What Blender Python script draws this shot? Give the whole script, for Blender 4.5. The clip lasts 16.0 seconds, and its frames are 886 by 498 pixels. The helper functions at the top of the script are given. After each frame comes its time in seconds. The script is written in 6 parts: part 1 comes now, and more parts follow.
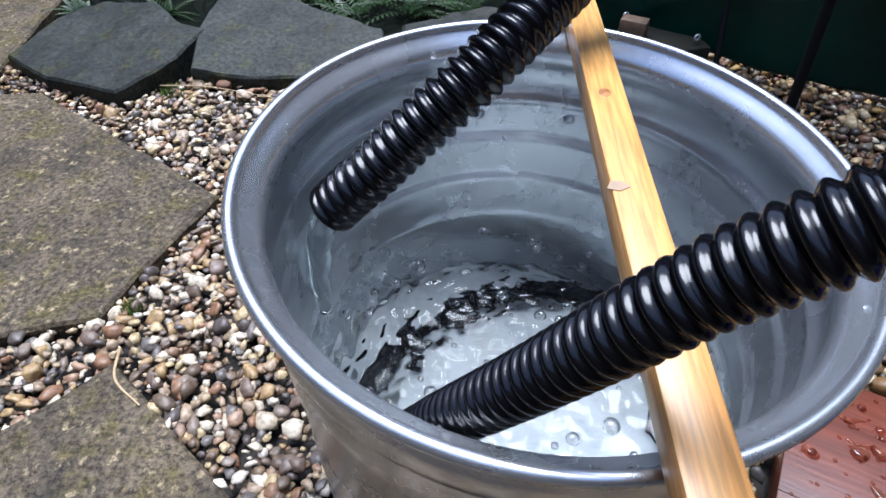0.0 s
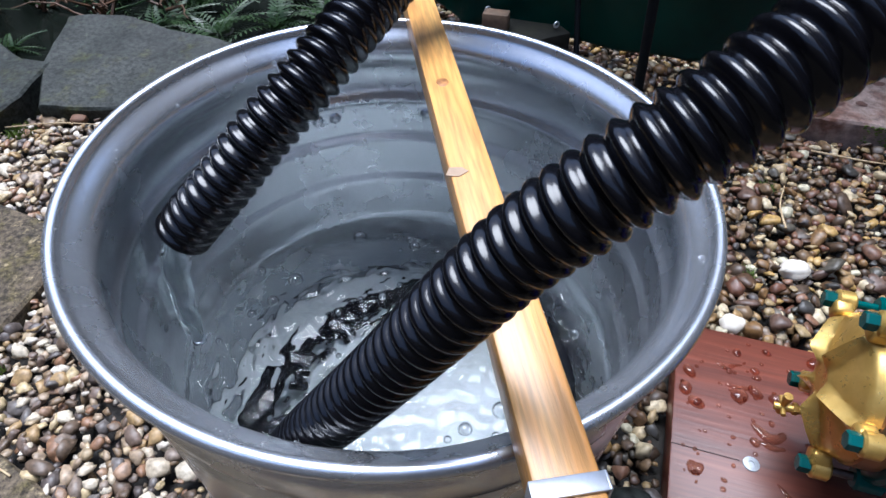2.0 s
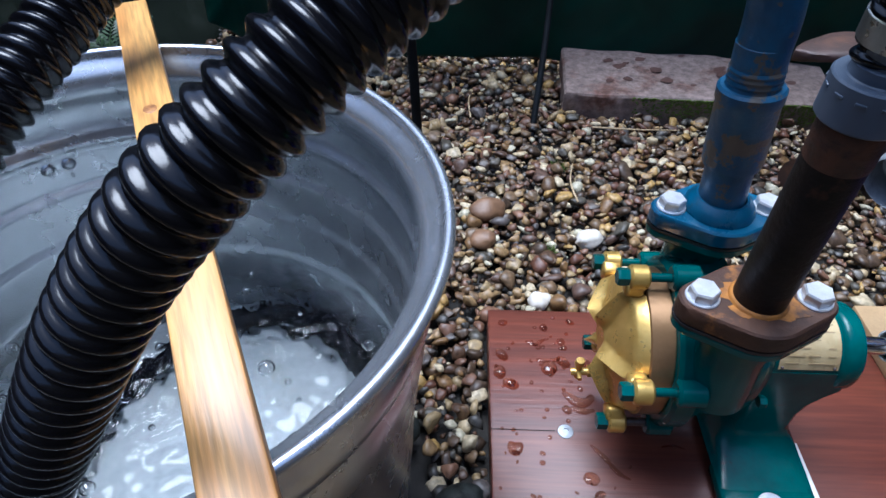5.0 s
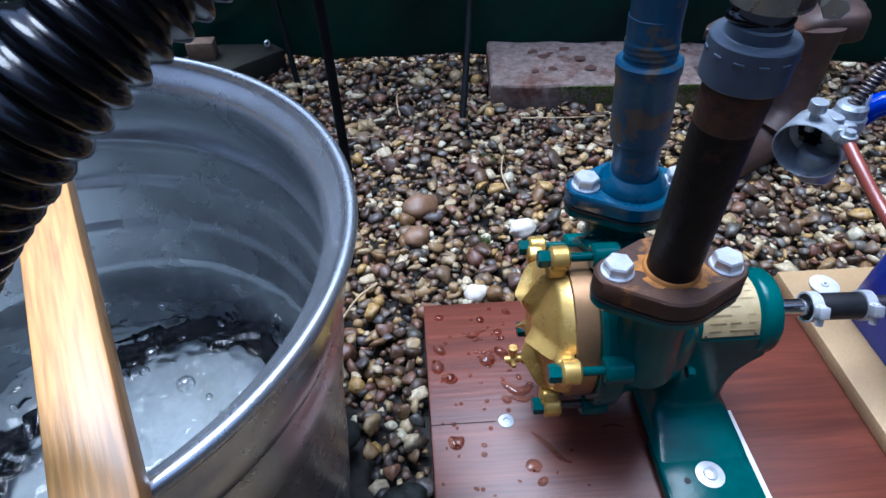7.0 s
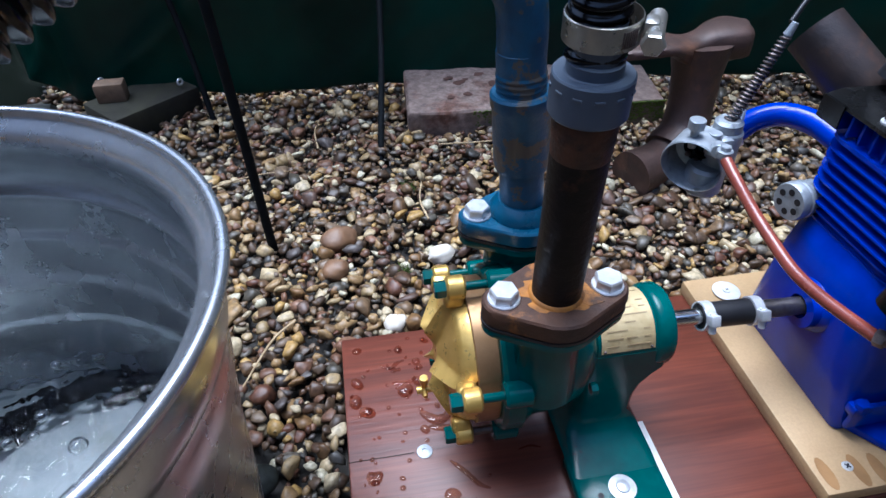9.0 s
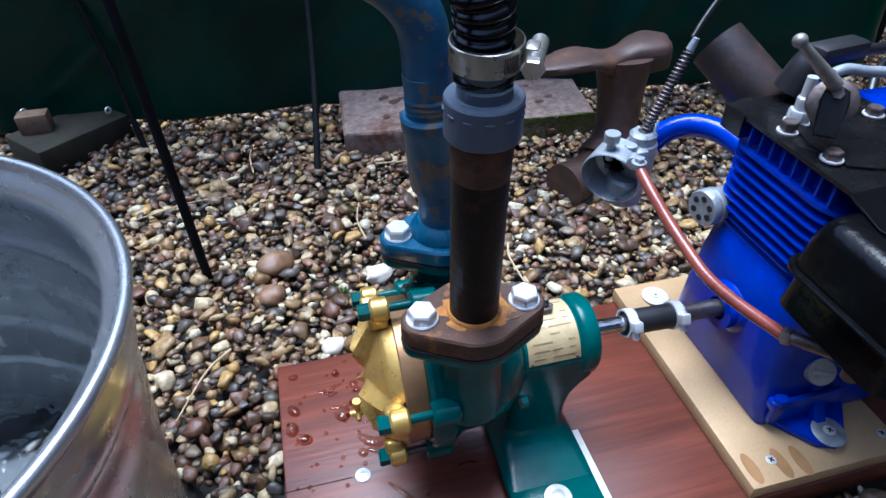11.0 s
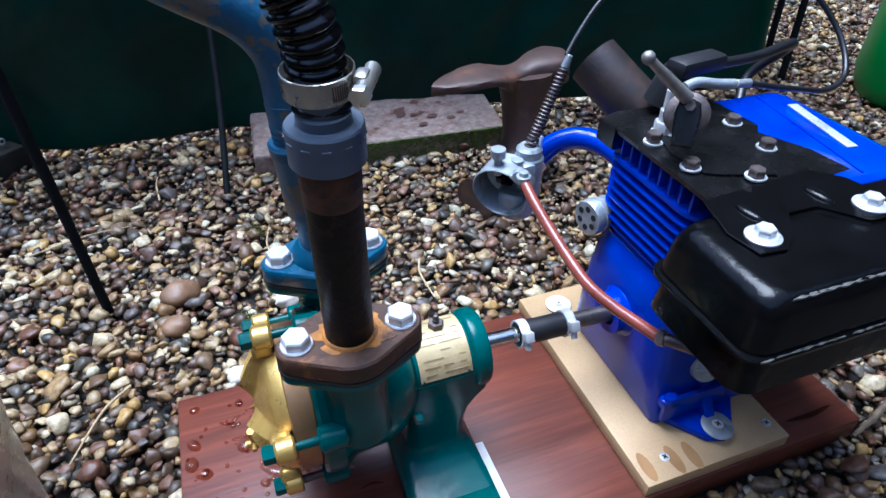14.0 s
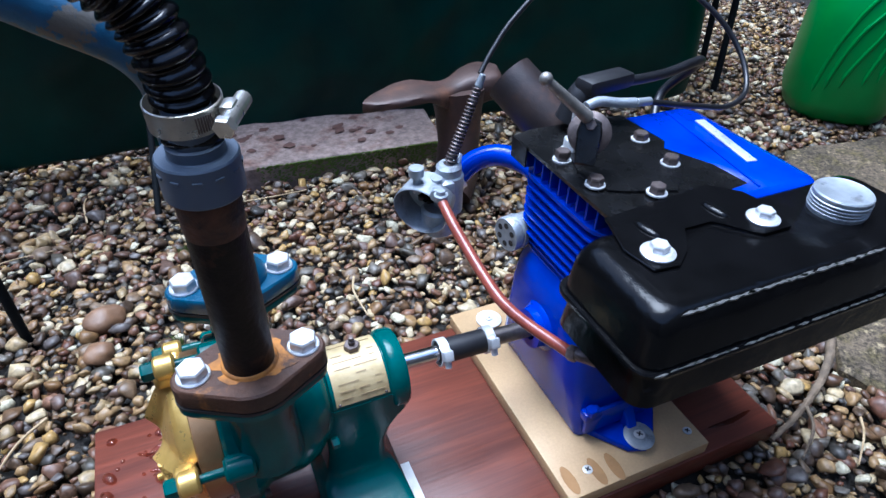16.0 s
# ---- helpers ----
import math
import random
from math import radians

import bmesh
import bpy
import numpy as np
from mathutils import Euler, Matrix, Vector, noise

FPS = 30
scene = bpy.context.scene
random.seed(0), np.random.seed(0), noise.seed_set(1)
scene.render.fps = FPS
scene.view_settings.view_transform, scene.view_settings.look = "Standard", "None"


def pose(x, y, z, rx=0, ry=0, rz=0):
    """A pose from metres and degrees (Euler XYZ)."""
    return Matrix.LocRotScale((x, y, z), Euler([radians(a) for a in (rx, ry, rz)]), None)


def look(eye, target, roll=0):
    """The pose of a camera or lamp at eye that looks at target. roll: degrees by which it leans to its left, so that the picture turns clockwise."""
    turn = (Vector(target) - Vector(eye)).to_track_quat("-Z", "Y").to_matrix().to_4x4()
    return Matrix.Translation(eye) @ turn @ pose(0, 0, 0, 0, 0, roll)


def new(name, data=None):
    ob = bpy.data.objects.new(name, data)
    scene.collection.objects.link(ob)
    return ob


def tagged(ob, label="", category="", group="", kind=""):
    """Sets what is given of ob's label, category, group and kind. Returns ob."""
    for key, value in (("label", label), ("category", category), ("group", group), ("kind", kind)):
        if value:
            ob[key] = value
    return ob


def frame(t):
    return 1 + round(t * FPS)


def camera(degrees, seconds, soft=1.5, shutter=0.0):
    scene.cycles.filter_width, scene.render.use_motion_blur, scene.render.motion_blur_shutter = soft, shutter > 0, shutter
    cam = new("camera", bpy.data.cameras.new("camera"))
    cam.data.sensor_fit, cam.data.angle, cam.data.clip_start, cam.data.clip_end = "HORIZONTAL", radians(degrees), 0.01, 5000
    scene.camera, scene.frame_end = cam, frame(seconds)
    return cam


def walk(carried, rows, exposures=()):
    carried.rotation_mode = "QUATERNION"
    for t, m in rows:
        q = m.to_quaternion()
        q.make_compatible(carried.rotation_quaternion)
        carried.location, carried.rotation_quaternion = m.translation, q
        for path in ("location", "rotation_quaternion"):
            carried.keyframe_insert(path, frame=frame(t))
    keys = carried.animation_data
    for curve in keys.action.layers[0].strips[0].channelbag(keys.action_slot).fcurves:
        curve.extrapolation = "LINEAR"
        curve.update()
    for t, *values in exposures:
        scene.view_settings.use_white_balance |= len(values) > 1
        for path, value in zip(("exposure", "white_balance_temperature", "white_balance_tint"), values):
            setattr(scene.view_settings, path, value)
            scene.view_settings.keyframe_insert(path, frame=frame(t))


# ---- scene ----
cam = camera(71.1, 16.0)
PATH = [
    (0, (0.144, 0.093, 0.587), (-0.045, 1.51, -0.812), -0.4),
    (0.5, (0.151, 0.094, 0.585), (0.016, 1.513, -0.818), -0.8),
    (1, (0.157, 0.096, 0.582), (0.087, 1.522, -0.818), -0.9),
    (1.5, (0.169, 0.095, 0.582), (0.187, 1.536, -0.804), -0.9),
    (2, (0.181, 0.096, 0.579), (0.261, 1.536, -0.807), -0.8),
    (2.5, (0.197, 0.098, 0.576), (0.367, 1.529, -0.811), -1.0),
    (3, (0.214, 0.097, 0.577), (0.468, 1.533, -0.792), -1.2),
    (3.5, (0.231, 0.094, 0.575), (0.55, 1.519, -0.791), -1.4),
    (4, (0.243, 0.093, 0.575), (0.636, 1.511, -0.781), -0.7),
    (6.5, (0.278, 0.084, 0.552), (0.866, 1.433, -0.802), -0.6),
    (7, (0.286, 0.081, 0.554), (0.916, 1.423, -0.788), -0.7),
    (7.5, (0.294, 0.076, 0.56), (0.987, 1.42, -0.749), -0.0),
    (8, (0.304, 0.072, 0.562), (1.033, 1.407, -0.736), 0.1),
    (8.5, (0.314, 0.069, 0.563), (1.073, 1.389, -0.734), -0.3),
    (9, (0.326, 0.064, 0.563), (1.115, 1.371, -0.729), -0.6),
    (9.2, (0.329, 0.062, 0.564), (1.132, 1.355, -0.734), -0.8),
    (11.5, (0.358, 0.042, 0.569), (1.3, 1.289, -0.679), -0.1),
    (12, (0.366, 0.035, 0.57), (1.334, 1.262, -0.679), 0.0),
    (12.5, (0.369, 0.032, 0.572), (1.375, 1.244, -0.661), 0.7),
    (13, (0.378, 0.027, 0.571), (1.406, 1.224, -0.657), 0.6),
    (13.5, (0.385, 0.025, 0.571), (1.441, 1.205, -0.651), 0.7),
    (14, (0.39, 0.016, 0.575), (1.458, 1.187, -0.646), 0.6),
    (14.5, (0.402, 0.008, 0.576), (1.479, 1.171, -0.645), 0.1),
    (15, (0.411, 0.003, 0.578), (1.516, 1.147, -0.635), 0.9),
    (15.5, (0.419, -0.002, 0.579), (1.545, 1.128, -0.627), 0.9),
    (16, (0.426, -0.01, 0.582), (1.589, 1.097, -0.611), 1.6),
]
walk(cam, [(t, look(eye, target, roll)) for t, eye, target, roll in PATH], exposures=[(0.0, 1.36, 5450, 11), (3.5, 1.16, 5400, 10), (6.5, 1.11, 4850, 9), (9.0, 1.22, 5150, 9), (12.5, 1.44, 4950, 8), (16.0, 1.46, 4950, 8)])

# ---- world and light ----
world = bpy.data.worlds.new("sky")
scene.world = world
world.use_nodes = True
wn = world.node_tree.nodes
sky = wn.new("ShaderNodeTexSky")
sky.sky_type = "NISHITA"
sky.sun_disc = False
sky.sun_elevation, sky.sun_rotation = radians(76), radians(350)
sky.air_density, sky.dust_density = 1.0, 2.5
wn["Background"].inputs["Strength"].default_value = 0.13
world.node_tree.links.new(sky.outputs["Color"], wn["Background"].inputs["Color"])
sun_data = bpy.data.lights.new("sun", "SUN")
sun_data.energy, sun_data.angle, sun_data.color = 2.7, radians(38.0), (1.0, 0.97, 0.93)
sun = new("sun", sun_data)
sun.matrix_world = look((0.196, 0.99, 2.4), (0.3, 0.4, 0.0))

# ---- helpers of this scene ----
rng = random.Random(7)
nrng = np.random.default_rng(11)


def part(name, bm, material, parent=None, label="", smooth=True, sharp=38):
    me = bpy.data.meshes.new(name)
    if smooth:
        for f in bm.faces:
            f.smooth = True
        bm.normal_update()
        lim = radians(sharp)
        for e in bm.edges:
            if len(e.link_faces) == 2 and e.calc_face_angle(0) > lim:
                e.smooth = False
    bm.to_mesh(me)
    bm.free()
    me.materials.append(material)
    ob = new(name, me)
    if parent:
        ob.parent = parent
    if label:
        ob["label"] = label
    return ob


def empty(name, m, label, category, group="", kind=""):
    ob = new(name)
    ob.empty_display_size = 0.02
    ob.matrix_world = m
    return tagged(ob, label, category, group, kind)


def frame_to(p0, p1):
    d = Vector(p1) - Vector(p0)
    return Matrix.Translation(p0) @ d.to_track_quat("Z", "Y").to_matrix().to_4x4(), d.length


def lathe(bm, prof, m=None, seg=32, closed=False):
    """Turns (radius, height) pairs about z."""
    m = m or Matrix()
    rings = []
    for r, z in prof:
        if r < 1e-6:
            rings.append([bm.verts.new(m @ Vector((0, 0, z)))])
        else:
            rings.append([bm.verts.new(m @ Vector((r * math.cos(2 * math.pi * i / seg), r * math.sin(2 * math.pi * i / seg), z))) for i in range(seg)])
    pairs = list(zip(rings[:-1], rings[1:]))
    if closed:
        pairs.append((rings[-1], rings[0]))
    for a, b in pairs:
        if len(a) == 1 and len(b) == 1:
            continue
        for i in range(seg):
            j = (i + 1) % seg
            if len(a) == 1:
                bm.faces.new((a[0], b[j], b[i]))
            elif len(b) == 1:
                bm.faces.new((a[i], a[j], b[0]))
            else:
                bm.faces.new((a[i], a[j], b[j], b[i]))
    return bm


def rod(bm, p0, p1, r, r2=None, seg=24, bev=0.0):
    """A closed round bar with eased ends."""
    m, n = frame_to(p0, p1)
    r2 = r if r2 is None else r2
    b = min(bev or 0.08 * r, n * 0.3)
    return lathe(bm, [(0, 0), (r - b, 0), (r, b), (r2, n - b), (r2 - b, n), (0, n)], m, seg)


def box(bm, c, s, bev=0.002, m=None, seg=2, taper=None):
    g = bmesh.ops.create_cube(bm, size=1.0)
    vs = g["verts"]
    for v in vs:
        v.co = Vector((v.co.x * s[0], v.co.y * s[1], v.co.z * s[2]))
        if taper and v.co.z > 0:
            v.co.x *= taper[0]
            v.co.y *= taper[1]
        v.co += Vector(c)
    if bev:
        es = list({e for v in vs for e in v.link_edges})
        r = bmesh.ops.bevel(bm, geom=es, offset=bev, segments=seg, affect="EDGES", profile=0.5)
        vs = list({v for f in r["faces"] for v in f.verts} | {v for v in vs if v.is_valid})
    if m:
        for v in vs:
            v.co = m @ v.co
    return bm


def slab(bm, pts, z0, z1, bev=0.0, m=None):
    """An outline in plan, raised from z0 to z1, its upper edge eased."""
    m = m or Matrix()
    n = len(pts)
    cx, cy = sum(p[0] for p in pts) / n, sum(p[1] for p in pts) / n

    def ring(z, k):
        out = []
        for x, y in pts:
            d = math.hypot(x - cx, y - cy)
            q = 1 - k / max(d, 1e-6)
            out.append(bm.verts.new(m @ Vector((cx + (x - cx) * q, cy + (y - cy) * q, z))))
        return out

    rs = [ring(z0, bev), ring(z0 + bev, 0), ring(z1 - bev, 0), ring(z1, bev)] if bev else [ring(z0, 0), ring(z1, 0)]
    for a, b in zip(rs[:-1], rs[1:]):
        for i in range(n):
            j = (i + 1) % n
            bm.faces.new((a[i], a[j], b[j], b[i]))
    bm.faces.new(rs[-1])
    bm.faces.new(rs[0][::-1])
    bmesh.ops.recalc_face_normals(bm, faces=bm.faces[:])
    return bm


def spline(pts, step):
    """Evenly spaced points on a Catmull-Rom curve through pts."""
    P = [Vector(p) for p in pts]
    P = [2 * P[0] - P[1]] + P + [2 * P[-1] - P[-2]]
    fine = []
    for i in range(1, len(P) - 2):
        a, b, c, d = P[i - 1:i + 3]
        for k in range(40):
            t = k / 40
            fine.append(0.5 * ((2 * b) + (c - a) * t + (2 * a - 5 * b + 4 * c - d) * t * t + (3 * b - a - 3 * c + d) * t ** 3))
    fine.append(P[-2])
    out, left, last = [fine[0]], step, fine[0]
    for p in fine[1:]:
        d = (p - last).length
        while d >= left and d > 0:
            last = last + (p - last) * (left / d)
            out.append(last)
            d = (p - last).length
            left = step
        left -= d
        last = p
    return out


def tube(bm, path, radius, seg=16, cap=True):
    """A skin round a path; radius is a number or a function of the point's index."""
    up = Vector((0.1, 0.2, 0.97))
    rings = []
    n = len(path)
    side = None
    for i, p in enumerate(path):
        d = (path[min(i + 1, n - 1)] - path[max(i - 1, 0)]).normalized()
        side = (d.cross(up) if side is None else side - d * side.dot(d)).normalized()
        other = d.cross(side)
        r = radius(i) if callable(radius) else radius
        rings.append([bm.verts.new(p + side * (r * math.cos(2 * math.pi * k / seg)) + other * (r * math.sin(2 * math.pi * k / seg))) for k in range(seg)])
    for a, b in zip(rings[:-1], rings[1:]):
        for i in range(seg):
            j = (i + 1) % seg
            bm.faces.new((a[i], a[j], b[j], b[i]))
    if cap:
        bm.faces.new(rings[0][::-1])
        bm.faces.new(rings[-1])
    bmesh.ops.recalc_face_normals(bm, faces=bm.faces[:])
    return bm


def hexagon(bm, m, af, h, washer=0.0):
    """A bolt's head on z = 0 of m, chamfered, with a washer under it."""
    if washer:
        lathe(bm, [(0, 0), (washer, 0), (washer, 0.0012), (washer - 0.0006, 0.0018), (0, 0.0018)], m, 28)
    z = 0.0018 if washer else 0.0
    r = af / 1.732
    lathe(bm, [(0, z), (r, z), (r, z + h * 0.82), (r * 0.9, z + h), (0, z + h)], m, 6)
    return bm


def rough_up(bm, amp, scale, seed=0.0):
    bm.normal_update()
    for v in bm.verts:
        q = v.co * scale + Vector((seed, seed * 0.7, seed * 1.3))
        v.co += v.normal * (amp * (noise.noise(q) + 0.5 * noise.noise(q * 2.3)))
    return bm


# ---- materials ----
def mat(name, col, col2=None, rough=0.5, metal=0.0, scale=40.0, bump=0.0, bump_scale=200.0, coat=0.0, spot=None, spot_scale=15.0, spot_at=(0.55, 0.65), rough_var=0.12, stretch=None, spec=0.5, spot_rough=None, grain=0.0):
    m = bpy.data.materials.new(name)
    m.use_nodes = True
    nt = m.node_tree
    b = nt.nodes["Principled BSDF"]
    L = nt.links.new
    tc = nt.nodes.new("ShaderNodeTexCoord")
    src = tc.outputs["Object"]
    if stretch:
        mp = nt.nodes.new("ShaderNodeMapping")
        mp.inputs["Scale"].default_value = stretch
        L(src, mp.inputs["Vector"])
        src = mp.outputs["Vector"]

    def nz(sc, detail=6.0, r=0.6):
        n = nt.nodes.new("ShaderNodeTexNoise")
        n.inputs["Scale"].default_value, n.inputs["Detail"].default_value, n.inputs["Roughness"].default_value = sc, detail, r
        L(src, n.inputs["Vector"])
        return n.outputs["Fac"]

    def ramp(fac, stops):
        r = nt.nodes.new("ShaderNodeValToRGB")
        e = r.color_ramp.elements
        while len(e) < len(stops):
            e.new(0.5)
        for el, (p, c) in zip(e, stops):
            el.position, el.color = p, (*c, 1) if len(c) == 3 else c
        L(fac, r.inputs["Fac"])
        return r.outputs["Color"]

    def blend(fac, a, c):
        x = nt.nodes.new("ShaderNodeMix")
        x.data_type = "RGBA"
        L(fac, x.inputs["Factor"])
        for sock, v in ((x.inputs["A"], a), (x.inputs["B"], c)):
            if isinstance(v, tuple):
                sock.default_value = (*v, 1)
            else:
                L(v, sock)
        return x.outputs["Result"]

    col2 = col2 or tuple(0.75 * c for c in col)
    out = ramp(nz(scale), [(0.35, col2), (0.65, col)])
    mask = None
    if spot:
        mask = ramp(nz(spot_scale, 8.0, 0.65), [(spot_at[0], (0, 0, 0)), (spot_at[1], (1, 1, 1))])
        out = blend(mask, out, spot)
    if grain:
        gr = nt.nodes.new("ShaderNodeMapRange")
        gr.inputs["From Min"].default_value, gr.inputs["From Max"].default_value = 0.3, 0.7
        gr.inputs["To Min"].default_value, gr.inputs["To Max"].default_value = 1 - grain, 1 + 0.6 * grain
        L(nz(340.0, 4.0, 0.7), gr.inputs["Value"])
        gm = nt.nodes.new("ShaderNodeMix")
        gm.data_type, gm.blend_type = "RGBA", "MULTIPLY"
        gm.inputs["Factor"].default_value = 1.0
        L(out, gm.inputs["A"])
        L(gr.outputs["Result"], gm.inputs["B"])
        out = gm.outputs["Result"]
    L(out, b.inputs["Base Color"])
    mr = nt.nodes.new("ShaderNodeMapRange")
    mr.inputs["To Min"].default_value, mr.inputs["To Max"].default_value = max(0.02, rough - rough_var), min(1, rough + rough_var)
    L(nz(scale * 1.7), mr.inputs["Value"])
    ro = mr.outputs["Result"]
    if mask is not None and spot_rough is not None:
        mx = nt.nodes.new("ShaderNodeMix")
        L(mask, mx.inputs["Factor"])
        L(ro, mx.inputs["A"])
        mx.inputs["B"].default_value = spot_rough
        ro = mx.outputs["Result"]
    L(ro, b.inputs["Roughness"])
    b.inputs["Metallic"].default_value = metal
    b.inputs["Coat Weight"].default_value = coat
    b.inputs["Coat Roughness"].default_value = 0.08
    b.inputs["Specular IOR Level"].default_value = spec
    if bump:
        bp = nt.nodes.new("ShaderNodeBump")
        bp.inputs["Strength"].default_value, bp.inputs["Distance"].default_value = bump, 0.002
        L(nz(bump_scale), bp.inputs["Height"])
        L(bp.outputs["Normal"], b.inputs["Normal"])
    return m


STEEL_TUB = mat("galvanised steel", (0.62, 0.64, 0.665), (0.51, 0.53, 0.555), 0.27, 0.88, 9, 0.02, 90, rough_var=0.05, spot=(0.53, 0.545, 0.56), spot_scale=20, spot_at=(0.55, 0.8), grain=0.06)
STRAP_STEEL = mat("dull steel band", (0.50, 0.52, 0.55), (0.38, 0.40, 0.43), 0.4, 0.8, 60, 0.06, 300)
CLIP_STEEL = mat("hose clip steel", (0.62, 0.60, 0.54), (0.48, 0.46, 0.41), 0.3, 0.85, 90, 0.05, 400)
RUBBER = mat("black corrugated plastic", (0.0030, 0.0030, 0.0042), (0.0018, 0.0018, 0.0026), 0.17, 0, 60, 0.04, 300, rough_var=0.05, spec=0.36)
ZINC = mat("zinc plated steel", (0.78, 0.79, 0.80), (0.62, 0.63, 0.65), 0.33, 0.5, 120, 0.06, 500)
GREEN = mat("dark green gloss paint", (0.002, 0.088, 0.082), (0.0015, 0.060, 0.058), 0.20, 0, 30, 0.14, 90, coat=0.0, spec=0.25, spot=(0.02, 0.03, 0.03), spot_scale=25, spot_at=(0.66, 0.72), rough_var=0.07)
BLUE = mat("royal blue gloss paint", (0.002, 0.036, 0.44), (0.0015, 0.024, 0.32), 0.18, 0, 25, 0.16, 110, coat=0.0, rough_var=0.06, spec=0.3)
BLUE_FLANGE = mat("teal blue paint", (0.008, 0.09, 0.17), (0.006, 0.06, 0.12), 0.3, 0, 30, 0.15, 150, coat=0.3, spot=(0.03, 0.035, 0.04), spot_scale=30, spot_at=(0.6, 0.68))
BLUE_WORN = mat("worn blue paint on steel pipe", (0.018, 0.105, 0.21), (0.014, 0.065, 0.13), 0.36, 0.1, 40, 0.3, 160, spot=(0.105, 0.095, 0.080), spot_scale=44, spot_at=(0.53, 0.555))
BRASS = mat("gold painted casting", (0.74, 0.49, 0.14), (0.60, 0.38, 0.09), 0.3, 0.65, 60, 0.12, 260, spot=(0.38, 0.24, 0.08), spot_scale=22, spot_at=(0.66, 0.82))
BRONZE = mat("machined bronze", (0.42, 0.25, 0.12), (0.33, 0.19, 0.09), 0.35, 0.7, 50, 0.1, 300)
RUST = mat("brown rust", (0.085, 0.038, 0.020), (0.045, 0.022, 0.014), 0.6, 0.15, 45, 0.5, 220, spot=(0.40, 0.16, 0.03), spot_scale=32, spot_at=(0.58, 0.70))
RUST_BRIGHT = mat("orange rust", (0.50, 0.20, 0.025), (0.22, 0.09, 0.02), 0.7, 0.0, 70, 0.4, 300, spot=(0.07, 0.035, 0.02), spot_scale=40, spot_at=(0.5, 0.6))
PIPE_BLACK = mat("dark rusted pipe", (0.011, 0.008, 0.0075), (0.005, 0.004, 0.004), 0.5, 0.0, 40, 0.4, 160, spot=(0.080, 0.030, 0.013), spot_scale=36, spot_at=(0.60, 0.76), spec=0.22)
RUST_THREAD = mat("rusted thread", (0.10, 0.036, 0.016), (0.045, 0.020, 0.012), 0.6, 0.1, 60, 0.5, 260, spot=(0.016, 0.011, 0.010), spot_scale=45, spot_at=(0.5, 0.62))
PLASTIC_GREY = mat("grey plastic", (0.072, 0.094, 0.130), (0.062, 0.080, 0.110), 0.42, 0, 30, 0.05, 300)
GREASE_BLACK = mat("oily black paint", (0.0032, 0.0032, 0.0036), (0.0018, 0.0018, 0.002), 0.16, 0, 30, 0.42, 55, spec=0.2, coat=0.0, spot=(0.010, 0.010, 0.011), spot_scale=30, spot_at=(0.62, 0.8), rough_var=0.07)
PLATE_BLACK = mat("smoked black sheet", (0.006, 0.006, 0.0065), (0.003, 0.003, 0.003), 0.27, 0.0, 30, 0.12, 120, spot=(0.036, 0.034, 0.031), spot_scale=34, spot_at=(0.6, 0.75), spec=0.4)
BOLT_DARK = mat("dull steel bolt", (0.16, 0.13, 0.12), (0.09, 0.07, 0.065), 0.45, 0.7, 150, 0.2, 500)
ALLOY = mat("cast alloy", (0.42, 0.45, 0.48), (0.30, 0.33, 0.36), 0.42, 0.55, 80, 0.3, 400, spot=(0.16, 0.17, 0.18), spot_scale=60, spot_at=(0.58, 0.7))
FUEL = mat("red brown fuel hose", (0.23, 0.055, 0.036), (0.16, 0.038, 0.026), 0.25, 0, 50)
IRON_LAST = mat("rusty cast iron", (0.075, 0.042, 0.033), (0.045, 0.028, 0.023), 0.5, 0.15, 30, 0.35, 200, spot=(0.15, 0.07, 0.04), spot_scale=20, spot_at=(0.55, 0.75))
RUBBER_MATT = mat("matt black rubber", (0.010, 0.010, 0.012), (0.007, 0.007, 0.009), 0.5, 0, 60, 0.05, 200)
SHAFT = mat("bright steel", (0.72, 0.72, 0.72), (0.6, 0.6, 0.6), 0.18, 1.0, 100)
SHAFT_DULL = mat("dark steel", (0.22, 0.2, 0.18), (0.14, 0.12, 0.11), 0.35, 0.9, 100)
SCREW = mat("screw steel", (0.72, 0.72, 0.70), (0.6, 0.6, 0.58), 0.35, 0.4, 200)


